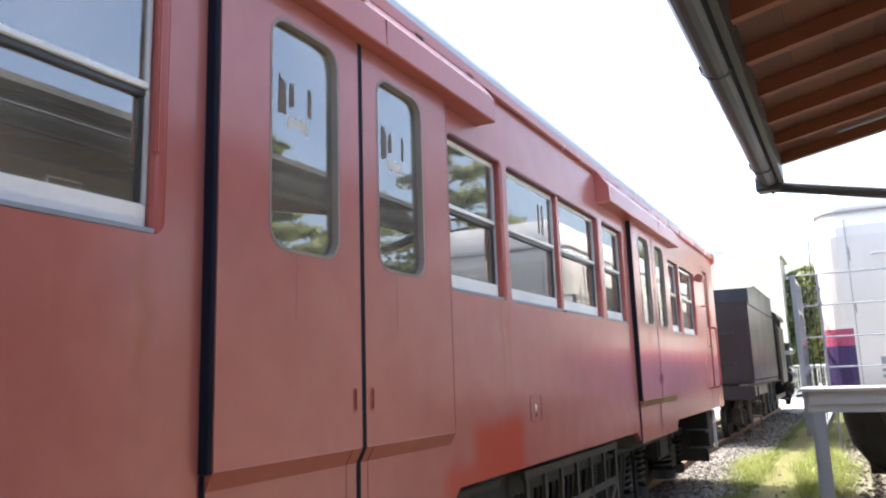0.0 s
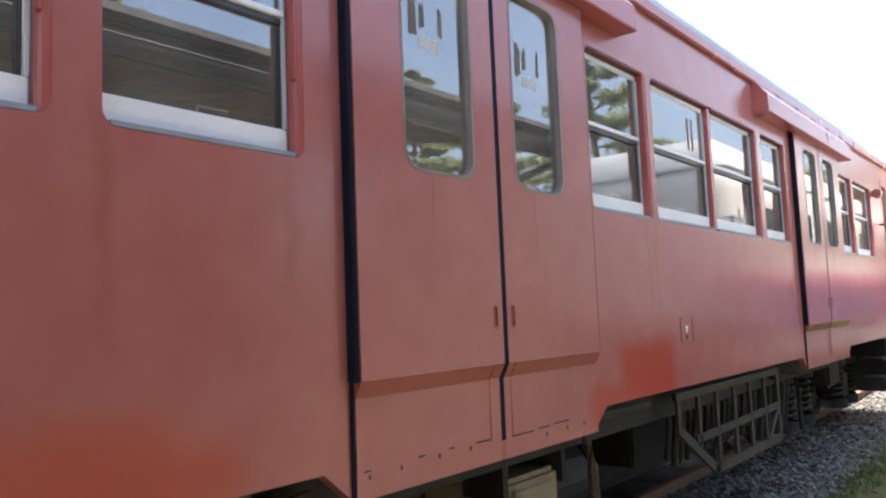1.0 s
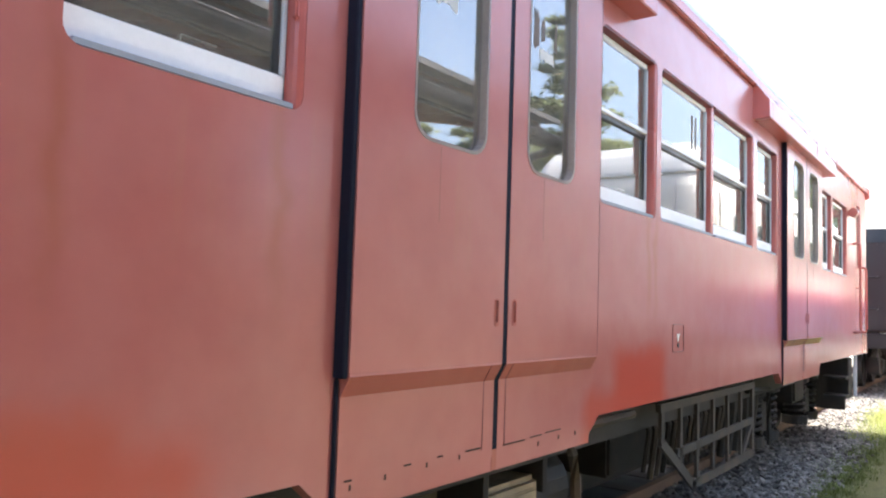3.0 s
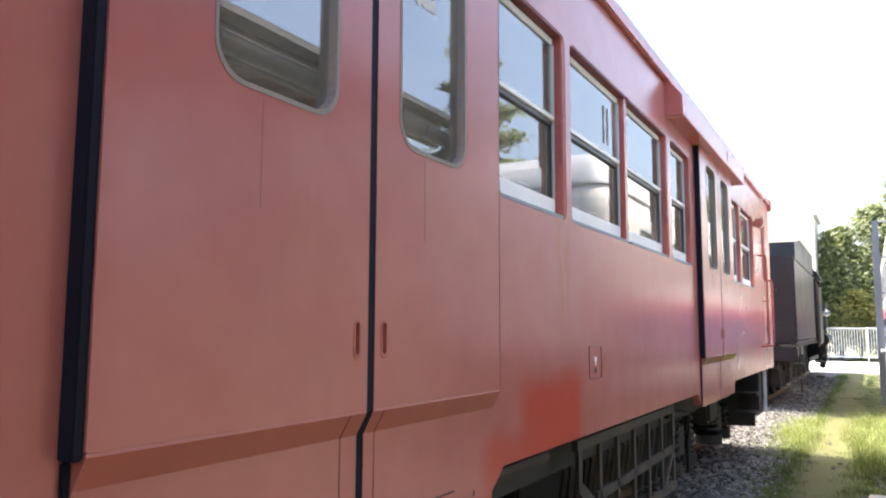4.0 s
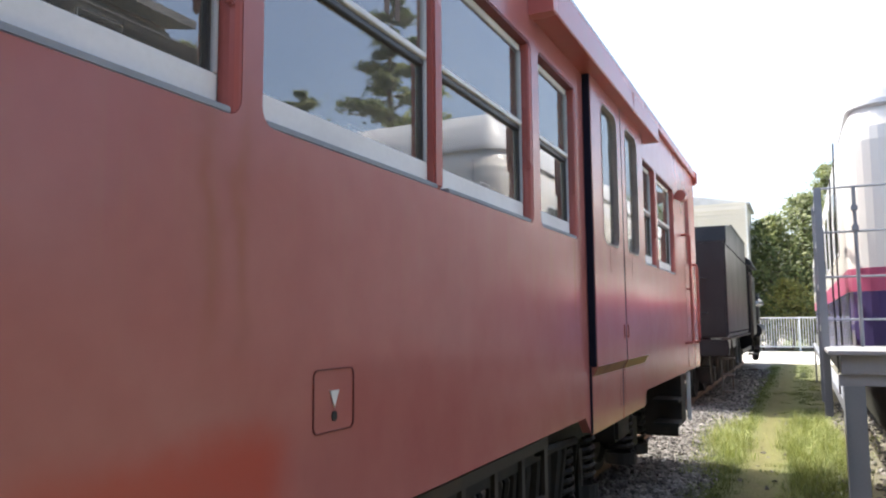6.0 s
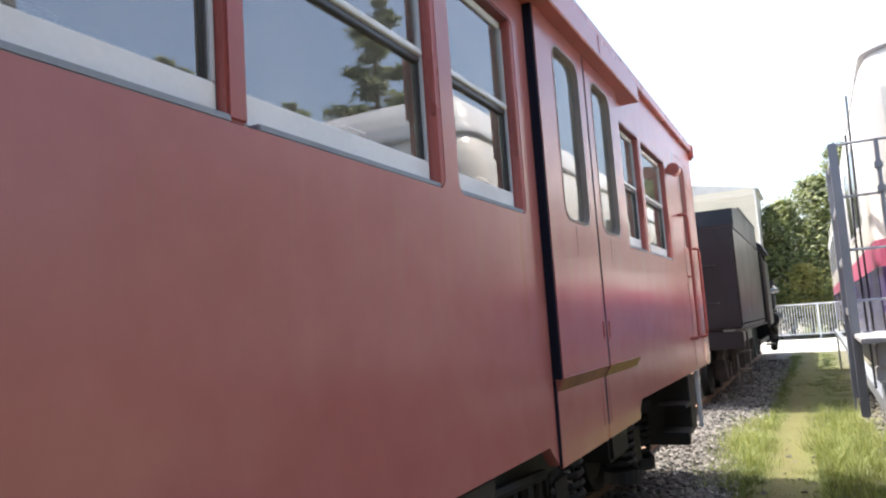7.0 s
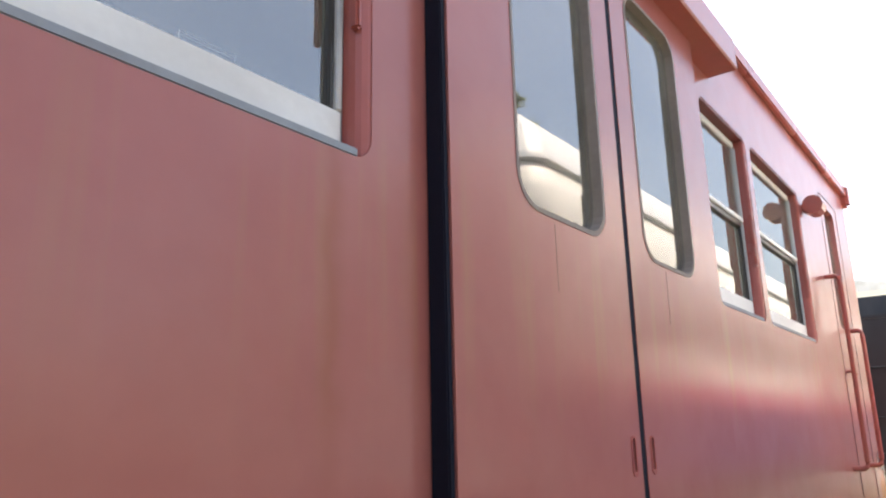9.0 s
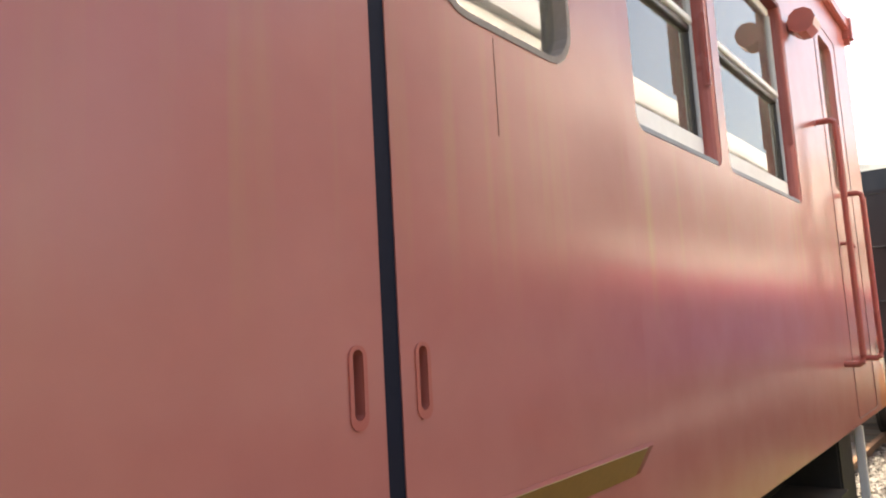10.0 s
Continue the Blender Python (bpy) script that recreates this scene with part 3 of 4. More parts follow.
        part("edge_line", box(DX - 0.001, DX + 0.0008, hi - 0.004, hi - 0.0002, 1.52, 3.24), RED_DARK, door) if name == "right" and c == C1 else None
        part("edge_gap", box(0.0, DX - 0.004, hi + 0.0003, hi + 0.0025, 1.53, 3.24), CHIP, door) if name == "right" else None
        for dy, w, z in () if c != C1 else ((0.04, 0.16, 1.208), (0.24, 0.09, 1.212), (0.36, 0.13, 1.216), (0.30, 0.008, 1.175), (0.47, 0.008, 1.18), (0.62, 0.008, 1.18)) if name == "right" else ((0.03, 0.03, 1.215), (0.05, 0.008, 1.19), (0.2, 0.008, 1.195), (0.29, 0.035, 1.22), (0.4, 0.008, 1.20), (0.46, 0.03, 1.222), (0.58, 0.008, 1.20), (0.62, 0.09, 1.218)):
            part("chip", box(LX - 0.006, LX + 0.0015, lo + dy, lo + dy + w, z, z + (0.006 if w > 0.02 else 0.016)), CHIP, door)
        part("crease", box(DX - 0.002, DX + 0.0006, (wa + wb) / 2 - 0.06, (wa + wb) / 2 - 0.0580, 2.06 if c == C2 else 1.98, 2.22), BROWN_STEP, door)
        for dy, w, h, z in () if c != C1 else ((0.07, 0.045, 0.17, 2.74), (0.13, 0.03, 0.12, 2.78), (0.24, 0.022, 0.13, 2.77), (0.12, 0.12, 0.06, 2.70)):
            torn = random.Random(int(1000 * (dy + w)) + (7 if name == "left" else 0))
            n_ = 7
            rough_edge = [(wa + dy + w * k / n_, z + 0.02 * torn.random()) for k in range(n_ + 1)] + [(wa + dy + w * (1 - 0.25 * torn.random()) * (1 - k / n_) + 0.008 * torn.random(), z + h * (0.7 + 0.3 * torn.random())) for k in range(n_ + 1)]
            part("sticker_scrap", sheet(rough_edge, [], DX - 0.0255, DX - 0.0245), PAPER if w > 0.1 else SCRAP, door, "torn peeling sticker scrap")
    # a rubber strip that fills the step between the side and the leaf, then a thinner one below the lip
    part("leading_strip", box(0.001, DX - 0.004, c - EDGE[c] - (0.018 if c == C2 else 0.023), c - EDGE[c] - 0.001, 1.505, 3.24, bevel=0.003), RUBBER, car, "navy black rubber door strip")
    part("leading_strip", box(0.0, LX - 0.001, c - EDGE[c] - 0.018, c - EDGE[c] - 0.001, 1.135, 1.504, bevel=0.004), RUBBER, car, "navy black rubber door strip")
    prof = [(-0.01, 3.24), (DX - 0.002, 3.24), (DX - 0.002, 1.513), (LX - 0.001, 1.449), (LX - 0.001, 1.205), (-0.01, 1.205)]
    part("meeting_strip", sweep(prof, c - 0.016, c + 0.016), RUBBER, car, "black rubber meeting strip")
    part("sill_plate", box(0.0, LX - 0.001, c - 0.016, c + 0.016, 1.13, 1.204), RED, car)

# patches and fittings on the side
part("filler_flap", sheet(rounded(4.515, 4.70, 1.488, 1.648, 0.02), [rounded(4.519, 4.696, 1.492, 1.644, 0.016)], 0.0, 0.003), RED_DARK, car)
part("flap_mark", sheet([(4.588, 1.592), (4.628, 1.592), (4.608, 1.548)], [], 0.0, 0.003), WHITE_METAL, car, "white downward arrow mark")
part("flap_keyhole", sheet(rounded(4.597, 4.619, 1.514, 1.540, 0.010), [], 0.0, 0.003), UNDER, car)
part("service_hatch", sheet(rounded(0.10, 0.785, 1.47, 1.70, 0.03), [rounded(0.106, 0.779, 1.476, 1.694, 0.026)], 0.0, 0.003), RED_DARK, car)
part("hatch_knob", rod([(0.0, 0.68, 1.585), (0.02, 0.68, 1.585)], 0.012), RED, car)
part("gear_bracket", box(0.03, 0.13, 2.62, 2.70, 3.43, 3.50, bevel=0.01), RUBBER, car, "dark door gear bracket")
for c in DOORS:
    for k in range(5):
        part("rust_spot", box(0.02, 0.0362, c - 1.2 + 0.57 * k, c - 1.12 + 0.57 * k, 3.462, 3.476), CHIP, car)
    part("cover_seam", box(0.05, 0.1245, c + 0.10, c + 0.104, 3.22, 3.34), RED_DARK, car)

# cab end
part("cab_window", box(-0.035, -0.03, CAB[0] - 0.01, CAB[1] + 0.01, 2.36, 3.22), GLASS, car)
part("cab_door_seam", sheet(rounded(11.32, 11.88, 1.26, 3.27, 0.03), [rounded(11.326, 11.874, 1.266, 3.264, 0.026)], 0.0, 0.002), RED_DARK, car)
part("cab_door_handle", rod([(0.0, 11.38, 2.10), (0.035, 11.38, 2.10), (0.04, 11.42, 2.10), (0.04, 11.48, 2.09)], 0.009), RED, car)
for y, z0, z1 in ((11.12, 1.53, 2.66), (11.66, 1.53, 2.38)):
    part("handrail", rod([(0.0, y, z1), (0.06, y, z1), (0.075, y, z1 - 0.01), (0.08, y, z1 - 0.04), (0.08, y, z0 + 0.04), (0.075, y, z0 + 0.01), (0.06, y, z0), (0.0, y, z0)], 0.014), RED, car, "vermilion grab rail")
lamp = part("marker_lamp", rod([(0.062, 10.690, 3.015), (0.062, 10.705, 3.015), (0.062, 10.790, 3.015), (0.062, 10.805, 3.015)], 0.056, n=10), RED, car, "vermilion drum-shaped side lamp")
part("lens_ring", rod([(0.062, 10.805, 3.015), (0.062, 10.835, 3.015)], 0.03, n=12), RED_DARK, lamp)
part("lamp_bracket", box(0.0, 0.04, 10.72, 10.78, 2.98, 3.045, bevel=0.01), RED, lamp)
part("roof_corner_cap", box(-0.04, 0.05, Y1 - 0.05, Y1 + 0.05, ZT - 0.10, ZT + 0.07, bevel=0.02), RED, car)

# underframe
part("centre_sill", box(TRACK - 0.35, TRACK + 0.35, Y0 + 0.3, Y1 - 0.3, 0.85, 1.18), UNDER, car)
part("solebar", box(-0.32, -0.22, Y0 + 0.3, C2 + 1.0, 1.02, 1.2), UNDER, car)
for y0, y1, z0, xa in ((-6, -5.5, 0.7, -0.5), (-0.2, 1.3, 0.66, -0.45), (1.9, 2.85, 0.55, -0.6), (3.45, 4.62, 0.45, -0.8)):
    part("equipment_box", box(-1.2, xa, y0, y1, z0, 1.17, bevel=0.02), UNDER, car)
# Plain engine and tank masses, sized to block light from the far side.
part("engine_light_block", box(-2.6, -1.0, -0.6, 4.65, 0.30, 1.17, bevel=0.04), UNDER, car)
part("tank_light_block", box(-2.6, -1.05, 4.7, 7.6, 0.32, 1.17, bevel=0.06), UNDER, car)
bat = part("battery_box", box(-0.8, -0.28, 3.05, 3.52, 0.52, 0.93, bevel=0.025), BEIGE_BOX, car, "dusty beige battery box")
part("box_lid", box(-0.29, -0.265, 3.10, 3.47, 0.57, 0.88, bevel=0.008), BEIGE_BOX, bat)
part("box_hanger", box(-0.5, -0.26, 3.01, 3.05, 0.85, 1.15), UNDER, bat)
part("box_hanger", box(-0.5, -0.26, 3.52, 3.56, 0.85, 1.15), UNDER, bat)
part("air_tank", rod([(-0.55, 3.5, 0.78), (-0.55, 3.52, 0.78), (-0.55, 3.95, 0.78), (-0.55, 3.97, 0.78)], 0.2, n=20), UNDER, car)
part("hanger_bar", rod([(-0.12, 3.50, 1.17), (-0.12, 3.54, 1.05), (-0.14, 3.62, 0.92), (-0.14, 3.64, 0.62)], 0.028, n=6), STEEL_GREY, car, "dusty bent steel hanger")
part("hanger_bar", rod([(-0.12, 3.56, 1.16), (-0.12, 4.25, 1.16)], 0.024, n=6), STEEL_GREY, car)
for y in (0.35, 0.9, 1.5):
    part("brace", box(-0.2, -0.14, y, y + 0.06, 0.72, 1.2), STEEL_GREY, car)
part("brace", rod([(-0.14, 0.2, 0.98), (-0.14, 1.78, 1.14)], 0.03, n=6), STEEL_GREY, car)
frame_x = -0.10
guard = part("radiator_guard", box(frame_x - 0.03, frame_x, 4.62, 6.70, 1.13, 1.18), STEEL_GREY, car, "dusty steel guard frame")


def flat(a, b, w, bm=None):
    """A flat bar in the plane of the guard from a to b (y, z)."""
    d = Vector((0, b[0] - a[0], b[1] - a[1])).normalized() * 0.5
    n_ = Vector((0, -d.z, d.y)) * 2 * w / 2 / 0.5 * 0.5
    made = bmesh.new() if bm is None else bm
    p, q = Vector((0, *a)), Vector((0, *b))
    loop = [p + n_, q + n_, q - n_, p - n_]
    f = [made.verts.new(v + Vector((frame_x, 0, 0))) for v in loop]
    g = [made.verts.new(v + Vector((frame_x - 0.02, 0, 0))) for v in loop]
    made.faces.new(f)
    made.faces.new(g[::-1])
    for i in range(4):
        made.faces.new((f[i], g[i], g[(i + 1) % 4], f[(i + 1) % 4]))
    return made


for a, b, w in (((4.66, 1.13), (4.66, 0.95), 0.05), ((4.65, 0.96), (5.26, 0.60), 0.06), ((5.20, 0.625), (6.66, 0.625), 0.06), ((6.66, 0.60), (6.66, 1.13), 0.05), ((4.92, 0.86), (6.66, 0.88), 0.05), ((4.98, 1.13), (4.98, 0.80), 0.04), ((5.30, 1.13), (5.30, 0.64), 0.04), ((5.64, 1.13), (5.64, 0.64), 0.04), ((5.98, 1.13), (5.98, 0.64), 0.04), ((6.32, 1.13), (6.32, 0.64), 0.04), ((6.64, 0.86), (6.36, 0.64), 0.045)):
    part("guard_bar", flat(a, b, w), STEEL_GREY, guard)
part("radiator", box(-1.0, -0.5, 4.8, 6.6, 0.66, 1.16, bevel=0.02), UNDER, car)
rng = random.Random(7)
for k in range(16):
    y = 4.85 + 0.11 * k
    part("cooling_pipe", rod([(-0.3 - 0.1 * rng.random(), y, 1.15), (-0.26, y + 0.03 * rng.random(), 0.98), (-0.3, y + 0.02, 0.66 + 0.1 * rng.random())], 0.014 + 0.016 * rng.random(), n=6), STEEL_GREY if k % 3 else UNDER, car)
for k in range(6):
    y = 6.95 + 0.2 * k
    part("brake_rod", rod([(-0.40, y, 1.14), (-0.40, y + 0.01, 0.9), (-0.42 - 0.05 * rng.random(), y + 0.03, 0.5)], 0.02 + 0.03 * rng.random(), n=8), UNDER, car)
part("pipe_run", rod([(-0.16, 6.7, 1.10), (-0.16, 7.4, 1.06), (-0.2, 7.6, 0.8), (-0.2, 7.62, 0.55)], 0.025, n=6), UNDER, car)


def bogie(cy):
    for s in (-1, 1):
        part("bogie_frame", box(TRACK + s * 0.70 - 0.08, TRACK + s * 0.70 + 0.08, cy - 1.6, cy + 1.6, 0.70, 0.88, bevel=0.03), UNDER, car)
    part("bolster", box(TRACK - 1.1, TRACK + 1.1, cy - 0.25, cy + 0.25, 0.75, 1.1, bevel=0.03), UNDER, car)
    for dy in (-1.05, 1.05):
        for s in (-0.56, 0.56):
            part("wheel", wheel_shape((TRACK + s, cy + dy, 0.70), 0.43, 0.12 if s > 0 else -0.12), UNDER, car)
        part("axle_box", box(TRACK + 0.66, TRACK + 0.98, cy + dy - 0.16, cy + dy + 0.16, 0.50, 0.85, bevel=0.04), UNDER, car)
        for o in (-0.3, 0.3):
            pot = part("spring_pot", rod([(TRACK + 0.9, cy + dy + o, 0.42), (TRACK + 0.9, cy + dy + o, 0.5), (TRACK + 0.9, cy + dy + o, 0.52)], 0.15, n=16), UNDER, car)
            pts = [(TRACK + 0.9 + 0.115 * math.cos(k * 0.6), cy + dy + o + 0.115 * math.sin(k * 0.6), 0.53 + 0.0062 * k) for k in range(64)]
            part("coil_spring", rod(pts, 0.021, n=5), UNDER, pot)
            part("spring_cap", rod([(TRACK + 0.9, cy + dy + o, 0.92), (TRACK + 0.9, cy + dy + o, 1.0)], 0.16, n=16), UNDER, pot)


bogie(C1 + 6.9)
bogie(C1 - 6.9)
step = part("step_panel", box(-0.30, -0.06, 11.10, 11.40, 0.70, 1.2, bevel=0.01), UNDER, car)
for z in (0.72, 0.95):
    part("step_tread", box(-0.30, -0.04, 10.75, 11.1, z, z + 0.03), UNDER, step)
part("step_post", box(-0.05, -0.012, 11.43, 11.47, 0.70, 1.22, bevel=0.006), WHITE_METAL, car, "white painted step post")
part("coupler", box(TRACK - 0.12, TRACK + 0.12, Y1, Y1 + 0.55, 0.82, 1.06, bevel=0.03), UNDER, car)
part("snow_plough", sheet([(Y1 - 0.35, 0.45), (Y1 - 0.3, 0.45), (Y1 - 0.05, 1.0), (Y1 - 0.1, 1.2), (Y1 - 0.4, 1.2)], [], TRACK - 1.2, TRACK + 1.2), UNDER, car)

# interior
for x in (-0.12, 2 * TRACK + 0.12):
    for a, b in ((C1 + 0.9, C2 - 1.0), (C0 + 0.9, C1 - 1.0)):
        part("bench_seat", box(x - 0.45 if x > -1 else x, x if x > -1 else x + 0.45, a, b, 1.45, 1.62, bevel=0.03), SEAT_BLUE, car)
        part("seat_back", box(x - 0.10 if x > -1 else x, x if x > -1 else x + 0.10, a, b, 1.62, 2.15, bevel=0.03), SEAT_BLUE, car)
for y in (C1 + 0.85, C1 - 0.9, C2 - 0.9, C2 + 0.85, 1.57, C1 + 0.34, C1 - 0.3, C2 + 0.3):
    part("grab_pole", rod([(-0.42, y, 1.24), (-0.42, y, 3.42)], 0.017), POLE, car, "chrome grab pole")
for y in (4.95, 5.02):
    part("sticker_scrap", box(-0.0478, -0.0468, y, y + 0.03, 2.74, 2.95), SCRAP, car, "peeling sticker scrap")

# ---- steam locomotive beyond ----
loco = thing("steam_locomotive", "black steam locomotive seen from its riveted coal tender", "locomotive")
TX, TF, TW = -0.10, 17.6, 2 * TRACK
tank = part("tender_tank", box(TW - TX, TX, TF, TF + 6.0, 1.45, 3.23, bevel=0.03), BLACK_LOCO, loco, "dusty black tender tank")
for x in (TX - 0.01,):
    for z in (1.52, 3.16):
        for k in range(40):
            part("rivet", box(x, x + 0.022, TF + 0.1 + 0.148 * k, TF + 0.125 + 0.148 * k, z, z + 0.025), BLACK_LOCO, tank)
bunk = [(TF + 0.34, 3.2), (TF + 0.38, 3.56), (TF + 1.7, 3.70), (TF + 5.9, 3.70), (TF + 5.9, 3.2)]
part("coal_bunker", sheet(bunk, [], TW - TX + 0.004, TX - 0.004), BLACK_LOCO, loco, "black raised coal bunker")
part("bunker_rim", sweep([(TX - 0.03, 3.69), (TX + 0.012, 3.69), (TX + 0.012, 3.72), (TX - 0.03, 3.72)], TF + 1.7, TF + 5.9), BLACK_LOCO, loco)
part("end_rim", box(TW - TX + 0.01, TX + 0.012, TF - 0.012, TF + 0.03, 3.20, 3.25, bevel=0.006), BLACK_LOCO, loco)
for z in (1.9, 2.55):
    part("end_handrail", rod([(TX - 0.35, TF, z), (TX - 0.35, TF - 0.06, z), (TX - 0.95, TF - 0.06, z), (TX - 0.95, TF, z)], 0.014, n=6), BLACK_LOCO, loco)
part("tender_frame", box(TRACK - 1.0, TRACK + 1.0, TF + 0.1, TF + 6.0, 1.10, 1.44), BLACK_LOCO, loco)
part("footplate_edge", box(TX - 0.12, TX + 0.04, TF - 0.15, TF + 6.0, 1.415, 1.445), STEEL_GREY, loco)
part("buffer_beam", box(TW - TX, TX, TF - 0.12, TF, 1.12, 1.41, bevel=0.02), BLACK_LOCO, loco)
for k in range(4):
    y = TF + 0.85 + 1.45 * k
    for s in (-0.56, 0.56):
        part("wheel", wheel_shape((TRACK + s, y, 0.70), 0.43, 0.12 if s > 0 else -0.12), UNDER, loco)
    jb = part("axle_box", box(TRACK + 0.68, TRACK + 0.98, y - 0.17, y + 0.17, 0.55, 0.9, bevel=0.04), UNDER, loco)
    for j in range(5):
        part("leaf_spring", box(TRACK + 0.8, TRACK + 0.9, y - 0.5 + 0.07 * j, y + 0.5 - 0.07 * j, 0.92 + 0.03 * j, 0.945 + 0.03 * j), STEEL_GREY, jb)
    part("hanger", rod([(TRACK + 0.95, y - 0.62, 1.3), (TRACK + 0.98, y - 0.5, 0.6)], 0.025, n=6), STEEL_GREY, loco)
    part("hanger", rod([(TRACK + 0.95, y + 0.62, 1.3), (TRACK + 0.98, y + 0.5, 0.6)], 0.025, n=6), STEEL_GREY, loco)
ladder = part("step_ladder", box(TX - 0.16, TX - 0.13, TF + 0.02, TF + 0.08, 0.4, 1.4), STEEL_GREY, loco, "grey-edged steel steps")
part("ladder_side", box(TX + 0.0, TX + 0.03, TF + 0.32, TF + 0.38, 0.4, 1.4), STEEL_GREY, ladder)
for z in (0.45, 0.75, 1.05):
    part("tread", box(TX - 0.16, TX + 0.06, TF + 0.02, TF + 0.38, z, z + 0.03), STEEL_GREY, ladder)
cab = part("cab", box(TW - TX - 0.05, TX + 0.06, TF + 6.7, TF + 8.6, 1.35, 3.0, bevel=0.03), BLACK_LOCO, loco)
roof_arc = [(TRACK + 1.45 * math.cos(math.pi * k / 12), 3.2 + 0.5 * math.sin(math.pi * k / 12)) for k in range(13)]
part("cab_roof", sweep(roof_arc, TF + 6.3, TF + 8.7), BLACK_LOCO, cab)
for y in (TF + 6.72, TF + 7.6, TF + 8.55):
    part("cab_post", box(TX - 0.08, TX + 0.01, y - 0.04, y + 0.04, 2.9, 3.25), BLACK_LOCO, cab)
for y in (TF + 6.55, TF + 6.15):
    part("cab_handrail", rod([(TX + 0.05, y, 1.3), (TX + 0.07, y, 1.4), (TX + 0.07, y, 2.9), (TX + 0.05, y, 3.0)], 0.02), STEEL_GREY, loco)
bm = bmesh.new()
bmesh.ops.create_cone(bm, cap_ends=True, segments=32, radius1=0.85, radius2=0.85, depth=8.5, matrix=Matrix.Translation((TRACK, TF + 12.8, 2.5)) @ Matrix.Rotation(radians(90), 4, "X"))
part("boiler", bm, BLACK_LOCO, loco)
part("running_board", box(TX - 0.6, TX + 0.12, TF + 8.6, TF + 16, 1.75, 1.82), BLACK_LOCO, loco)
part("cylinder", rod([(TX - 0.42, TF + 13.2, 1.0), (TX - 0.42, TF + 13.24, 1.0), (TX - 0.42, TF + 14.4, 1.0), (TX - 0.42, TF + 14.44, 1.0)], 0.34, n=20), BLACK_LOCO, loco)
for k in range(4):
    for s in (-0.56, 0.56):
        part("driving_wheel", wheel_shape((TRACK + s, TF + 8.9 + 1.5 * k, 0.97), 0.7, 0.13 if s > 0 else -0.13), UNDER, loco)
part("coupling_rod", box(TX - 0.42, TX - 0.36, TF + 8.9, TF + 13.4, 0.78, 0.9), STEEL_GREY, loco)
part("air_reservoir", rod([(TX - 0.02, TF + 9.0, 1.45), (TX - 0.02, TF + 9.04, 1.45), (TX - 0.02, TF + 11.4, 1.45), (TX - 0.02, TF + 11.44, 1.45)], 0.2, n=18), BLACK_LOCO, loco)
part("cab_steps", box(TX - 0.1, TX + 0.12, TF + 6.8, TF + 7.3, 0.45, 0.49), STEEL_GREY, loco)
part("cab_steps", box(TX - 0.1, TX + 0.12, TF + 6.8, TF + 7.3, 0.85, 0.89), STEEL_GREY, loco)
part("steam_pipe", rod([(TX - 0.1, TF + 8.7, 2.2), (TX + 0.08, TF + 9.4, 2.25), (TX + 0.08, TF + 12.0, 2.3), (TX - 0.2, TF + 12.6, 2.6)], 0.07, n=8), BLACK_LOCO, loco)
part("injector", rod([(TX + 0.02, TF + 8.0, 1.3), (TX + 0.08, TF + 8.0, 1.0), (TX + 0.0, TF + 8.3, 0.7)], 0.09, n=8), UNDER, loco)
for k in range(6):
    y = TF + 9.2 + 0.8 * k
    part("pipe", rod([(TX - 0.15, y, 1.75), (TX - 0.05, y + 0.1, 1.4), (TX - 0.1, y + 0.2, 1.0 + 0.1 * (k % 3))], 0.035, n=6), STEEL_GREY, loco)
part("air_pump", rod([(TX - 0.2, TF + 12.4, 1.8), (TX - 0.2, TF + 12.4, 1.85), (TX - 0.2, TF + 12.4, 2.6), (TX - 0.2, TF + 12.4, 2.65)], 0.2, n=16), BLACK_LOCO, loco)

# ---- white coach ----
coach = thing("passenger_coach", "glossy white passenger coach with magenta and violet bands", "passenger coach")
X0, X1, CY, CL = 1.49, 4.36, 10.2, 16.8
RC = 0.34


def coach_ring(inset, z, arc_only=False):
    """The plan of the coach at a height, with rounded corners at the near end."""
    r = RC
    near_left = []
    for k in range(9):
        a = radians(-90 - 90 * k / 8)
        near_left.append((X0 + r + (r - inset) * math.cos(a), CY + r + (r - inset) * math.sin(a), z))
    far_left = [(X0 + inset, CY + CL, z)]
    if arc_only:
        return near_left + far_left
    near_right = []
    for k in range(9):
        a = radians(-90 * k / 8)
        near_right.append((X1 - r + (r - inset) * math.cos(a), CY + r + (r - inset) * math.sin(a), z))
    return near_right + near_left + far_left + [(X1 - inset, CY + CL, z)]


def lathe(levels, cap=False, arc_only=False):
    made = bmesh.new()
    rings = [[made.verts.new(p) for p in coach_ring(i, z, arc_only)] for i, z in levels]
    for q, s in zip(rings, rings[1:]):
        for k in range(len(q) - (1 if arc_only else 0)):
            j = (k + 1) % len(q)
            made.faces.new((q[k], q[j], s[j], s[k]))
    if cap:
        made.faces.new(rings[-1])
    return made


body = part("body_shell", lathe([(0, 1.35), (0, 3.30), (0.015, 3.42), (0.05, 3.52), (0.10, 3.61)]), WHITE_COACH, coach)
part("magenta_band", lathe([(0.001, 2.0), (-0.003, 2.001), (-0.003, 2.199), (0.001, 2.2)], arc_only=True), PINK, body, "magenta painted band")
part("violet_band", lathe([(0.001, 1.36), (-0.003, 1.361), (-0.003, 1.999), (0.001, 2.0)], arc_only=True), NAVY, body, "deep violet painted band")
part("roof", lathe([(0.11, 3.60), (0.05, 3.62), (0.055, 3.66), (0.10, 3.78), (0.18, 3.92), (0.30, 4.05), (0.335, 4.07)], True), COACH_ROOF, coach, "pale grey roof with an overhanging lip")
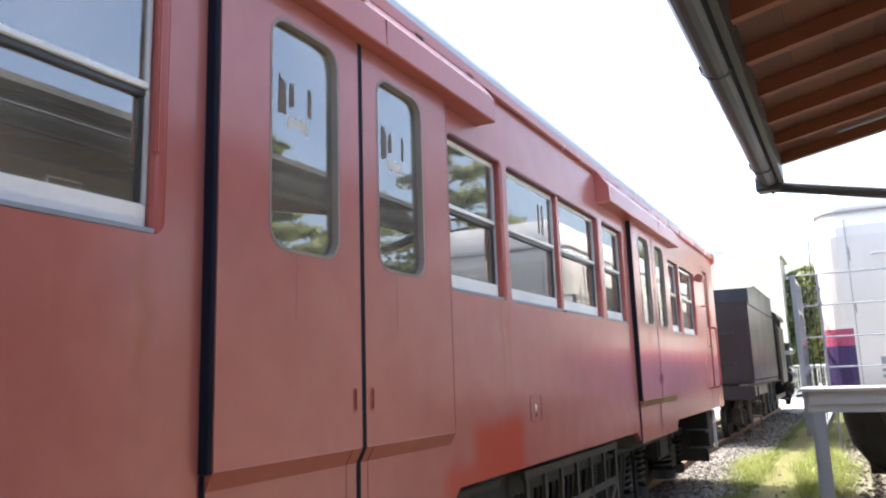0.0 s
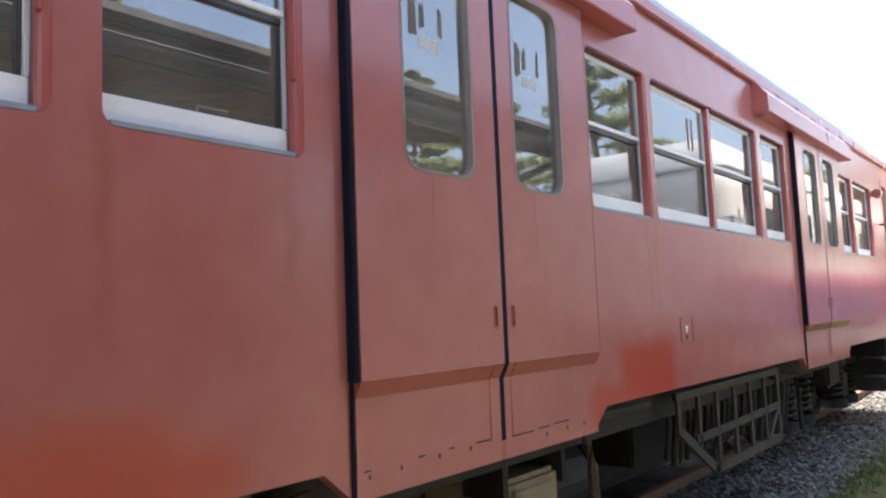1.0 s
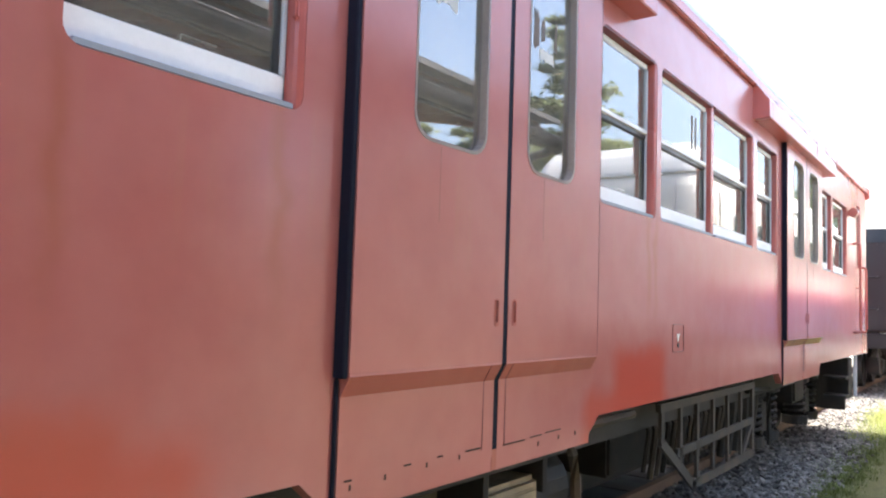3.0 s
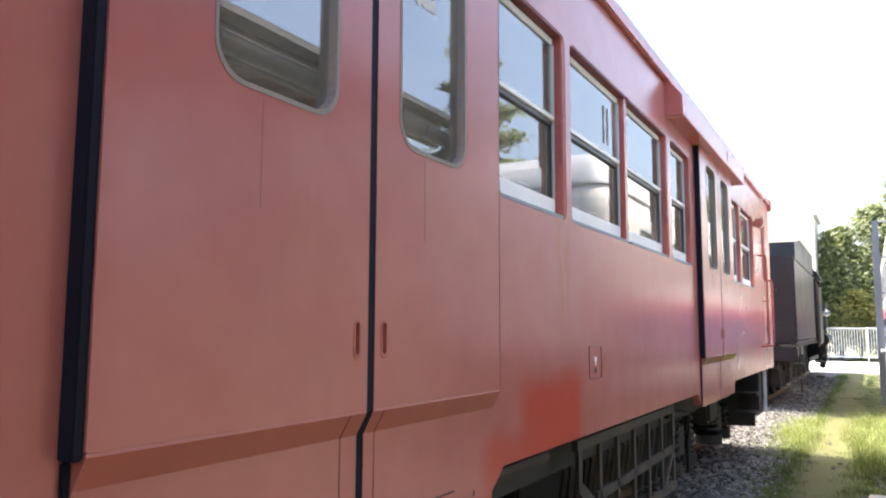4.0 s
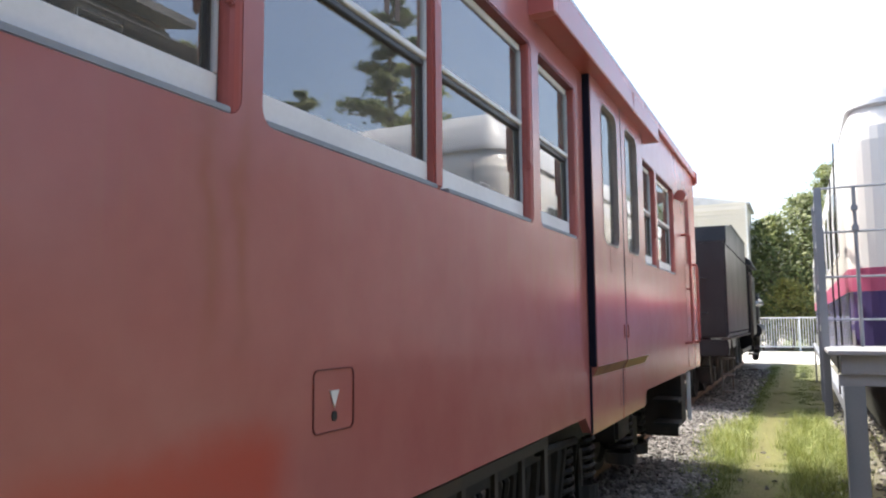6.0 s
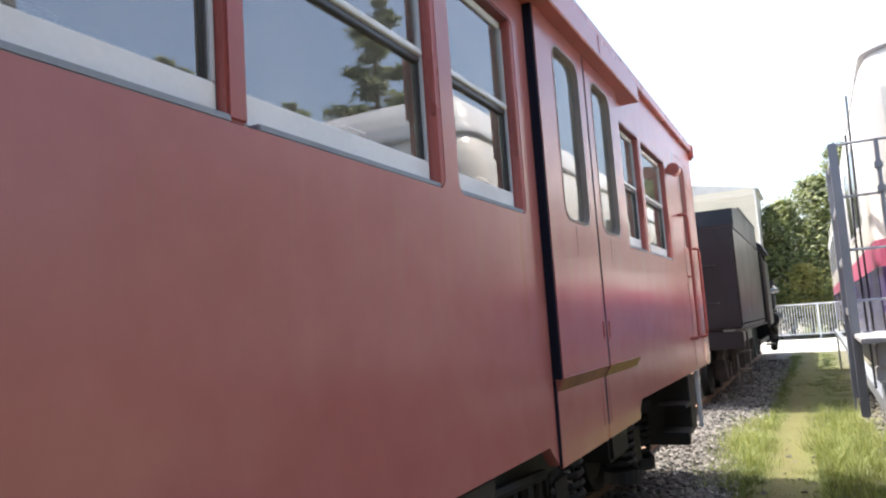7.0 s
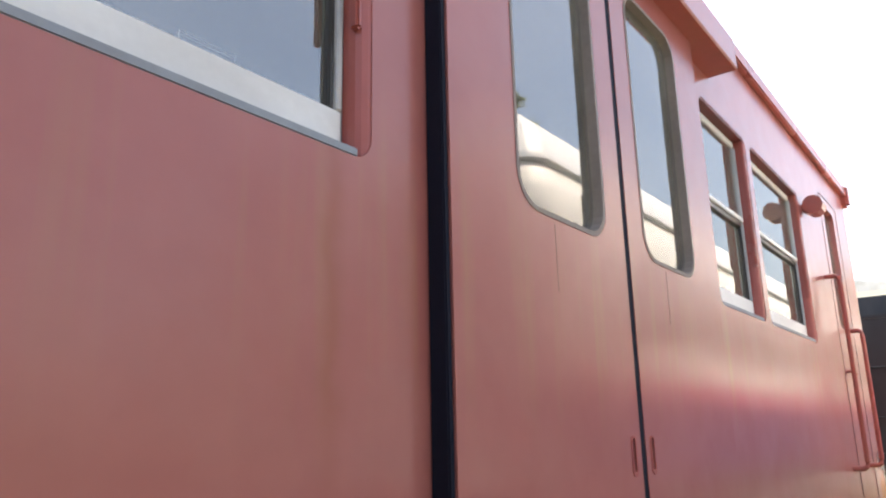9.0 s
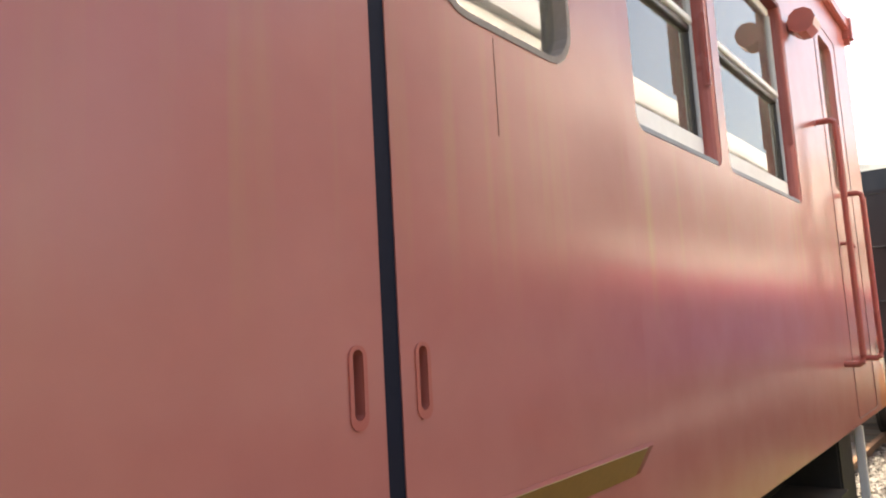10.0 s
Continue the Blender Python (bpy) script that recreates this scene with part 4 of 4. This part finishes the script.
part("apron", lathe([(0.10, 1.35), (0.12, 1.1), (0.18, 0.85), (0.34, 0.62), (0.5, 0.5)], True), UNDER, coach, "black curved lower apron")
part("apron_strut", rod([(X0 + 0.5, CY - 0.05, 1.35), (X0 + 0.62, CY + 0.1, 0.9), (X0 + 0.9, CY + 0.25, 0.55)], 0.035, n=6), STEEL_GREY, coach)
for k in range(11):
    y = CY + 1.4 + 1.35 * k
    w = part("side_window", sheet(rounded(y, y + 0.85, 2.45, 3.15, 0.06), [], X0 - 0.006, X0 + 0.01), CLEAR_DARK, coach, "dark tinted window")
    part("window_rim", sheet(rounded(y - 0.03, y + 0.88, 2.42, 3.18, 0.08), [rounded(y, y + 0.85, 2.45, 3.15, 0.06)], X0 - 0.009, X0 + 0.005), ALU, w)
part("end_seam", box(X0 + 0.37, X0 + 0.378, CY - 0.003, CY + 0.01, 1.5, 3.5), TEXT_GREY, coach)
part("end_slit", box(X0 + 0.385, X0 + 0.40, CY - 0.002, CY + 0.01, 3.0, 3.16), TEXT_GREY, coach)
part("end_slit", box(X0 + 0.385, X0 + 0.40, CY - 0.002, CY + 0.01, 2.38, 2.48), TEXT_GREY, coach)
part("end_handle", rod([(X0 + 0.62, CY, 3.06), (X0 + 0.62, CY - 0.05, 3.06), (X0 + 0.86, CY - 0.05, 3.06), (X0 + 0.86, CY, 3.06)], 0.012), ALU, coach)
part("gangway_door", box(X0 + 1.0, X1 - 1.0, CY - 0.02, CY + 0.01, 1.45, 3.4, bevel=0.01), WHITE_COACH, coach)
for x, w, z, h in ((0.58, 0.10, 1.76, 0.10), (0.58, 0.05, 1.69, 0.035), (0.65, 0.05, 1.69, 0.035), (0.58, 0.05, 1.62, 0.035), (0.65, 0.03, 1.62, 0.035)):
    part("lettering_bar", box(X0 + x, X0 + x + w, CY - 0.003, CY + 0.005, z, z + h), TEXT_GREY, coach)

# ---- viewing deck ----
deck = thing("viewing_deck", "pale grey steel viewing deck with pipe railings on concrete footings", "platform deck")
part("deck_plate", box(1.25, 5.2, 8.84, 9.95, 1.515, 1.545, bevel=0.005), DECK, deck)
part("front_beam", box(1.33, 5.2, 8.90, 8.98, 1.38, 1.514, bevel=0.005), DECK, deck)
part("lower_beam", box(1.31, 5.2, 8.93, 9.03, 1.30, 1.379, bevel=0.005), DECK, deck)
part("side_beam", box(1.37, 1.45, 9.04, 26, 1.02, 1.12, bevel=0.006), GALV, deck)
for k in range(2):
    part("beam_post", box(1.39, 1.43, 17.2 + 8.0 * k, 17.26 + 8.0 * k, GZ, 1.02), GALV, deck)
FZ = 0.18                              # top of the footings
for x in (1.41, 3.7):
    leg = part("leg", box(x - 0.06, x + 0.06, 8.93, 9.07, FZ + 0.012, 1.30, bevel=0.004), GALV, deck, "galvanised steel column")
    part("leg_web", box(x - 0.073, x - 0.061, 8.90, 9.10, FZ + 0.012, 1.30), GALV, leg)
    for dy in (-0.09, 0.09):
        part("base_bolt_bar", box(x - 0.15, x + 0.15, 9.0 + dy * 1.3 - 0.02, 9.0 + dy * 1.3 + 0.02, FZ - 0.002, FZ + 0.02), UNDER, leg)
    part("footing", box(x - 0.33, x + 0.30, 8.62, 9.42, 0.0, FZ, bevel=0.012), CONCRETE, deck, "weathered concrete footing")
RY = 9.72
for z in (2.82, 2.46, 2.10, 1.76):
    part("rail_pipe", rod([(1.27, RY, z), (1.47, RY, z), (4.6, RY, z)], 0.010, n=6), GALV, deck)
for x in (1.52, 2.9, 4.3):
    p = part("rail_post", rod([(x, RY - 0.02, 1.545), (x, RY - 0.02, 2.82)], 0.015, n=8), GALV, deck)
    for z in (2.46, 2.62):
        part("clamp", box(x - 0.025, x + 0.025, RY - 0.05, RY + 0.02, z, z + 0.05, bevel=0.008), GALV, p)
for y in (RY, RY + 1.15):
    part("flat_post", box(1.235, 1.29, y - 0.03, y + 0.03, 1.0, 2.83, bevel=0.004), GALV, deck, "grey flat steel post")
for z in (2.80, 2.43, 2.05, 1.68):
    part("side_rail", box(1.25, 1.275, RY, RY + 1.15, z - 0.02, z + 0.03), GALV, deck)

for x, y, z0, z1 in ((1.37, 10.35, 1.12, 3.0), (1.43, 10.75, 1.12, 3.4)):
    part("cable_rod", rod([(x, y, z0), (x - 0.01, y, (z0 + z1) / 2), (x + 0.015, y, z1)], 0.008, n=5), UNDER, deck)

# ---- station building with an eave ----
building = thing("station_building", "brown timber building with deep red-brown boarded eaves", "building")
GX, GZE, GE, SL = 1.40, 3.06, 5.62, 0.20
gut = [(GX + 0.065 * math.cos(a), GZE + 0.065 * math.sin(a)) for a in [math.pi + k * math.pi / 8 for k in range(9)]]
gutter = part("gutter", sweep(gut + [(GX + (x - GX) * 0.9, GZE + 0.004 + (z - GZE) * 0.9) for x, z in gut[::-1]], -9, GE), GUTTER, building, "dark slate half-round gutter")
part("gutter_bead", rod([(GX - 0.065, -9, GZE + 0.004), (GX - 0.065, GE, GZE + 0.004)], 0.007, n=6), GUTTER, gutter)
for k in range(8):
    y = GE - 0.45 - 1.8 * k
    part("gutter_bracket", rod([(GX + 0.10, y, GZE + 0.05)] + [(GX + 0.074 * math.cos(a), y, GZE + 0.074 * math.sin(a)) for a in [j * -math.pi / 6 for j in range(7)]], 0.005, n=5), GUTTER, gutter)
part("outlet_box", box(GX - 0.085, GX + 0.085, GE - 0.02, GE + 0.11, GZE - 0.09, GZE + 0.03, bevel=0.015), GUTTER, building, "dark gutter outlet box")
part("drain_pipe", rod([(GX, GE + 0.05, GZE - 0.08), (GX + 0.04, GE + 0.05, GZE - 0.06), (GX + 1.6, GE + 0.05, GZE - 0.40)], 0.036, n=10), GUTTER, building, "dark sloping drain pipe")
XR = 5.6


def slope(x):
    return GZE + 0.10 + (x - GX) * SL


part("fascia", sweep([(GX + 0.07, GZE - 0.06), (GX + 0.10, GZE - 0.06), (GX + 0.10, GZE + 0.10), (GX + 0.07, GZE + 0.10)], -9, GE - 0.06), GUTTER, building)
for k in range(24):
    xa = GX + 0.101 + 0.175 * k
    xb = xa + 0.171
    cut = 0.0 if xa < 1.83 else 0.16
    part("soffit_board", sweep([(xa, slope(xa)), (xb, slope(xb)), (xb, slope(xb) + 0.015), (xa, slope(xa) + 0.015)], -9, GE - 0.06 - cut), BOARD, building)
part("roof_cover", sweep([(GX - 0.04, slope(GX - 0.04) + 0.03), (XR, slope(XR) + 0.03), (XR, slope(XR) + 0.09), (GX - 0.04, slope(GX - 0.04) + 0.07)], -9, GE), TILE, building, "dark roof covering")
part("far_slope", sweep([(XR, slope(XR) + 0.03), (9.5, slope(XR) - 0.8), (9.5, slope(XR) - 0.74), (XR, slope(XR) + 0.09)], -9, GE), TILE, building)
for k in range(31):
    y = GE - 0.14 - 0.475 * k
    part("rafter", sweep([(GX + 0.10, slope(GX + 0.10) - 0.075), (XR, slope(XR) - 0.075), (XR, slope(XR) - 0.002), (GX + 0.10, slope(GX + 0.10) - 0.002)], y - 0.025, y + 0.025), RAFTER, building)
for k in range(16):
    z = GZ + 0.02 + 0.2 * k
    part("cladding_board", box(3.60, 3.63, -9, 4.4, z, z + 0.19), TIMBER, building)
part("wall_core", box(3.632, 3.75, -9, 4.4, GZ, slope(3.7) - 0.08), TIMBER, building)
part("end_wall", box(3.75, 9.2, 4.3, 4.4, GZ, 3.2), TIMBER, building)
part("back_wall", box(9.2, 9.35, -9, 4.4, GZ, 3.0), TIMBER, building)
for y in (4.2, 1.4, -1.4, -4.2):
    part("post", box(2.3, 2.42, y - 0.06, y + 0.06, GZ, slope(2.3) - 0.19), TIMBER, building)
part("tie_beam", box(2.3, 2.42, -9, 4.3, slope(2.3) - 0.30, slope(2.3) - 0.19), TIMBER, building)
for y0 in (-6.0, -3.2, -0.4, 2.0):
    w = part("window", box(3.585, 3.60, y0, y0 + 1.5, 1.1, 2.2), CLEAR_DARK, building, "dark window in the timber wall")
    part("window_frame", box(3.575, 3.60, y0 - 0.06, y0 + 1.56, 2.2, 2.28), SILL, w)
    part("window_frame", box(3.575, 3.60, y0 - 0.06, y0 + 1.56, 1.02, 1.1), SILL, w)
part("terrace_slab", box(2.15, 3.6, -9, 4.4, GZ - 0.1, GZ + 0.12, bevel=0.01), CONCRETE, building)

# ---- far side ----
shed = thing("shed", "cream clapboard shed beyond the locomotive", "shed")
part("wall", box(-11, -1.29, 46.74, 52, GZ, 8.22), SIDING, shed)
for k in range(36):
    z = GZ + 0.22 * k
    part("clapboard", sweep([(46.74, z), (46.665, z), (46.725, z + 0.222), (46.74, z + 0.222)], -11, -1.27), SIDING, shed)
for o in shed.children:
    if o.name.startswith("clapboard"):
        o.data.transform(Matrix(((0, 1, 0, 0), (1, 0, 0, 0), (0, 0, 1, 0), (0, 0, 0, 1))))
        o.data.flip_normals()
part("corner_trim", box(-1.33, -1.25, 46.68, 46.76, GZ, 8.1), WHITE_METAL, shed)
part("roof", sweep([(-11.2, 8.22), (-1.1, 8.22), (-1.1, 8.3), (-6.1, 9.2), (-11.2, 8.3)], 47.4, 52.2), ROOF_GREY, shed)
tagged(part("concrete_apron", box(-30, 30, 33.7, 45.9, GZ - 0.2, GZ + 0.015), CONCRETE), "sunlit pale concrete apron before the fence", "pavement", kind="structure")
fence = thing("fence", "white metal railing fence beyond the concrete apron", "fence")
for z in (0.34, 1.84):
    part("fence_rail", box(-1.2, 10.1, 46.0, 46.05, z, z + 0.06), WHITE_METAL, fence)
for k in range(6):
    part("fence_post", box(-1.2 + 2.2 * k, -1.12 + 2.2 * k, 45.98, 46.06, GZ, 1.92), WHITE_METAL, fence)
bm = box(-0.014, 0.014, 46.01, 46.04, 0.40, 1.84)
bar = part("fence_bar", bm, WHITE_METAL, fence)
bar.location.x = -1.05
for k in range(1, 88):
    o = bar.copy()
    scene.collection.objects.link(o)
    o.location.x = -1.05 + 0.125 * k


# ---- trees ----
def tree(x, y, height, spread, seed, layered=False, mat=LEAF, leaves=2600, size=0.16):
    """A tapered trunk with limbs, and a crown of leaf clumps with gaps."""
    r = random.Random(seed)
    t = thing("tree", "dark green pine with a tapered trunk and layered limbs" if layered else "dense green tree standing behind the fence", "tree", "pines" if layered else "trees behind the fence")
    pts = [(x + 0.15 * math.sin(k * 0.9 + seed), y + 0.12 * math.cos(k * 1.1 + seed), GZ - 0.1 + height * 0.97 * k / 8) for k in range(9)]
    made = bmesh.new()
    rings = []
    for k, p in enumerate(pts):
        rad = height * 0.02 * (1 - k / 8.6)
        rings.append([made.verts.new((p[0] + rad * math.cos(a), p[1] + rad * math.sin(a), p[2])) for a in [j * math.tau / 8 for j in range(8)]])
    for q, s in zip(rings, rings[1:]):
        for k in range(8):
            made.faces.new((q[k], q[(k + 1) % 8], s[(k + 1) % 8], s[k]))
    part("trunk", made, BARK, t)
    centres = []
    n = 34 if layered else 46
    for k in range(n):
        f = 0.38 + 0.62 * k / n if layered else 0.12 + 0.88 * k / n
        reach = spread * ((1.0 - f) * 1.35 + 0.12 if layered else (math.sin(math.pi * min(f, 0.999) ** 0.8) * 0.85 + 0.15)) * (0.7 + 0.5 * r.random())
        a = k * 2.4 + r.random()
        base = Vector((x, y, GZ + height * f * 0.95))
        tip = base + Vector((math.cos(a) * reach, math.sin(a) * reach, reach * (0.10 if layered else 0.35)))
        part("limb", rod([base, base.lerp(tip, 0.5) + Vector((0, 0, 0.05)), tip], height * 0.0035, n=5), BARK, t)
        for j in range(1, 4):
            centres.append((base.lerp(tip, 0.3 + 0.25 * j), reach * (0.20 if layered else 0.34) + 0.12))
    verts, faces = [], []
    for k in range(leaves):
        c, rad = centres[r.randrange(len(centres))]
        d = Vector((r.gauss(0, 1), r.gauss(0, 1), r.gauss(0, 0.35 if layered else 0.8))) * rad * 0.62
        p = c + d
        u = Vector((r.gauss(0, 1), r.gauss(0, 1), r.gauss(0, 0.6))).normalized() * size * (0.6 + 0.8 * r.random())
        v = u.orthogonal().normalized() * size * 0.45
        i = len(verts)
        verts += [p - u * 0.5, p + v * 0.5, p + u * 0.5, p - v * 0.5]
        faces.append((i, i + 1, i + 2, i + 3))
    me = bpy.data.meshes.new("crown")
    me.from_pydata([tuple(q) for q in verts], [], faces)
    me.materials.append(mat)
    o = new("crown", me)
    o.parent = t
    tagged(o, "uneven needle and leaf crown", kind="stuff")
    return t


for k, (x, y, h, s, m) in enumerate(((-2.2, 51.5, 6.8, 2.0, LEAF), (-0.3, 50.5, 8.0, 2.1, LEAF), (1.6, 51.5, 9.4, 2.3, LEAF), (3.0, 52.5, 11.4, 2.2, LEAF), (5.0, 53, 10.6, 2.6, LEAF), (7.8, 53, 11.0, 2.8, LEAF), (11, 55, 11, 3.2, LEAF), (-5, 58, 7.5, 2.8, LEAF), (0.6, 48.5, 4.0, 1.3, LEAF_LIGHT), (2.4, 48.6, 3.4, 1.4, LEAF), (-0.9, 48.4, 3.0, 1.3, LEAF), (4.2, 48.8, 3.6, 1.5, LEAF))):
    tree(x, y, h, s, 11 + k, False, m, 7500 if h > 5 else 3000, 0.26 if h > 5 else 0.2)
for k, (x, y, h, s) in enumerate(((12.5, 27.5, 15.0, 3.4), (17.5, 22, 12.0, 3.2), (21, 33, 14, 3.4), (16, 9, 10.5, 3.0))):
    tree(x, y, h, s, 40 + k, True, LEAF, 9500, 0.36)

# ---- sleepers, ballast and grass ----
sl = part("sleeper", box(TRACK - 1.05, TRACK + 1.05, -0.1, 0.1, 0.02, 0.155, bevel=0.012), SLEEPER, track)
sl.location.y = -13.4
for k in range(1, 76):
    o = sl.copy()
    scene.collection.objects.link(o)
    o.location.y = -13.4 + 0.61 * k


def bed_height(x):
    """The ballast: level round the sleepers, sloping down to the path."""
    if x < -0.45:
        return 0.15
    return max(GZ - 0.02, 0.15 - (x + 0.45) * 0.06)


prof = [(-4.4, GZ - 0.1), (-3.2, 0.15), (-0.45, 0.15), (0.05, 0.125), (0.12, GZ - 0.1)]
bed = tagged(part("ballast_bed", sweep(prof, -14, 33.5), GRAVEL), "grey crushed stone ballast under the rails", "ballast", kind="structure")


def stone_mesh(seed, r=1.0):
    q = random.Random(seed)
    made = bmesh.new()
    for _ in range(10):
        v = Vector((q.gauss(0, 1), q.gauss(0, 1), q.gauss(0, 1))).normalized()
        made.verts.new((v.x * r * (0.8 + 0.4 * q.random()), v.y * r * (0.8 + 0.4 * q.random()), v.z * r * 0.7))
    bmesh.ops.convex_hull(made, input=made.verts)
    bmesh.ops.delete(made, geom=[v for v in made.verts if not v.link_faces], context="VERTS")
    bmesh.ops.recalc_face_normals(made, faces=made.faces)
    return made


shapes = []
for k in range(8):
    me = bpy.data.meshes.new("stone")
    b_ = stone_mesh(k)
    b_.to_mesh(me)
    b_.free()
    me.materials.append(STONE)
    shapes.append(me)
rng = random.Random(5)
for k in range(300):
    x, y = rng.uniform(-0.62, 0.12), rng.uniform(5.0, 9.6)
    o = new("stone", shapes[k % 8])
    o.parent = bed
    s = rng.uniform(0.026, 0.045)
    o.location, o.scale, o.rotation_euler = (x, y, bed_height(x) + s * 0.45), (s, s * rng.uniform(0.8, 1.3), s), (rng.uniform(-0.5, 0.5), rng.uniform(-0.5, 0.5), rng.uniform(0, 6.3))


def scatter_stones(name, zones, seed, label):
    q = random.Random(seed)
    base = []
    for me in shapes:
        base.append((np.array([v.co for v in me.vertices]), [tuple(p.vertices) for p in me.polygons]))
    verts, faces, n = [], [], 0
    for x0, x1, y0, y1, count, low in zones:
        for _ in range(count):
            x, y = q.uniform(x0, x1), q.uniform(y0, y1)
            s = q.uniform(0.02, 0.042)
            vs, fs = base[q.randrange(8)]
            a = q.uniform(0, 6.3)
            rot = np.array(((math.cos(a), -math.sin(a), 0), (math.sin(a), math.cos(a), 0), (q.uniform(-0.4, 0.4), q.uniform(-0.4, 0.4), 1)))
            z = (bed_height(x) if low is None else low) + s * 0.3
            verts.append(vs @ rot.T * s + np.array((x, y, z)))
            faces += [tuple(i + n for i in f) for f in fs]
            n += len(vs)
    me = bpy.data.meshes.new(name)
    me.from_pydata(np.concatenate(verts).tolist(), [], faces)
    me.materials.append(STONE)
    return tagged(new(name, me), label, "gravel", kind="stuff")


scatter_stones("ballast_stones", ((-1.0, 0.15, 4.5, 9.6, 5200, None), (-1.0, 0.2, 9.6, 17.5, 6000, None), (-2.2, -0.9, 8, 16, 2500, None), (-1.0, 0.2, 17.5, 30, 3500, None), (-1.4, 0.0, 0.0, 4.5, 1200, None)), 3, "loose grey ballast stones beside the rail")
scatter_stones("path_gravel", ((1.45, 3.4, 5.0, 10.2, 3800, GZ), (1.5, 4.0, 10.2, 20, 2600, GZ), (1.15, 1.5, 5, 12, 350, GZ), (0.1, 0.3, 5, 12, 150, GZ), (0.3, 1.2, 4, 18, 90, GZ - 0.012)), 4, "grey gravel beside the path and under the deck")


def grass(name, tufts, seed, label, mat):
    """Blades in tufts: (x, y, radius, blades, height)."""
    q = random.Random(seed)
    verts, faces = [], []
    for tx, ty, rad, count, h in tufts:
        for _ in range(count):
            a, d = q.uniform(0, 6.3), rad * math.sqrt(q.random())
            p = Vector((tx + d * math.cos(a), ty + d * math.sin(a), GZ - 0.01))
            hh = h * q.uniform(0.45, 1.15)
            lean = Vector((math.cos(a) + q.gauss(0, 0.8), math.sin(a) + q.gauss(0, 0.8), 0)) * hh * 0.5
            w = Vector((-lean.y, lean.x, 0)).normalized() * q.uniform(0.0015, 0.0032)
            i = len(verts)
            m1, tip = p + lean * 0.3 + Vector((0, 0, hh * 0.6)), p + lean + Vector((0, 0, hh * 0.95))
            verts += [p - w, p + w, m1 + w * 0.8, m1 - w * 0.8, tip]
            faces += [(i, i + 1, i + 2, i + 3), (i + 3, i + 2, i + 4)]
    me = bpy.data.meshes.new(name)
    me.from_pydata([tuple(v) for v in verts], [], faces)
    me.materials.append(mat)
    return tagged(new(name, me), label, "grass", kind="stuff")


q = random.Random(9)
tall, short = [], []
for _ in range(230):
    y = q.triangular(11.2, 16.6, 13.6)
    tall.append((q.gauss(0.12, 0.13), y, 0.10, 22, q.uniform(0.06, 0.26) * (1 if y > 12.2 else 0.6)))
for _ in range(330):
    y = q.triangular(8.5, 17.0, 13.4)
    tall.append((min(q.gauss(1.28, 0.20), 1.9) if q.random() < 0.8 else q.gauss(1.05, 0.06), y, 0.11, 22, q.uniform(0.06, 0.30) * (1 if y > 11 else 0.5)))
for _ in range(1500):
    side = q.random() < 0.5
    short.append((q.gauss(0.22, 0.10) if side else q.gauss(1.15, 0.15), q.uniform(3.5, 12.5) if q.random() < 0.65 else q.uniform(12.5, 32), 0.13, 34, q.uniform(0.03, 0.085)))
for _ in range(420):
    short.append((q.uniform(0.3, 1.05), q.uniform(3, 22), 0.18, 22, q.uniform(0.008, 0.022)))
grass("tall_grass", tall, 21, "tall yellow-green grass tufts in the sun", GRASS)
grass("short_grass", short, 22, "short mossy grass along the trodden path", MOSS)
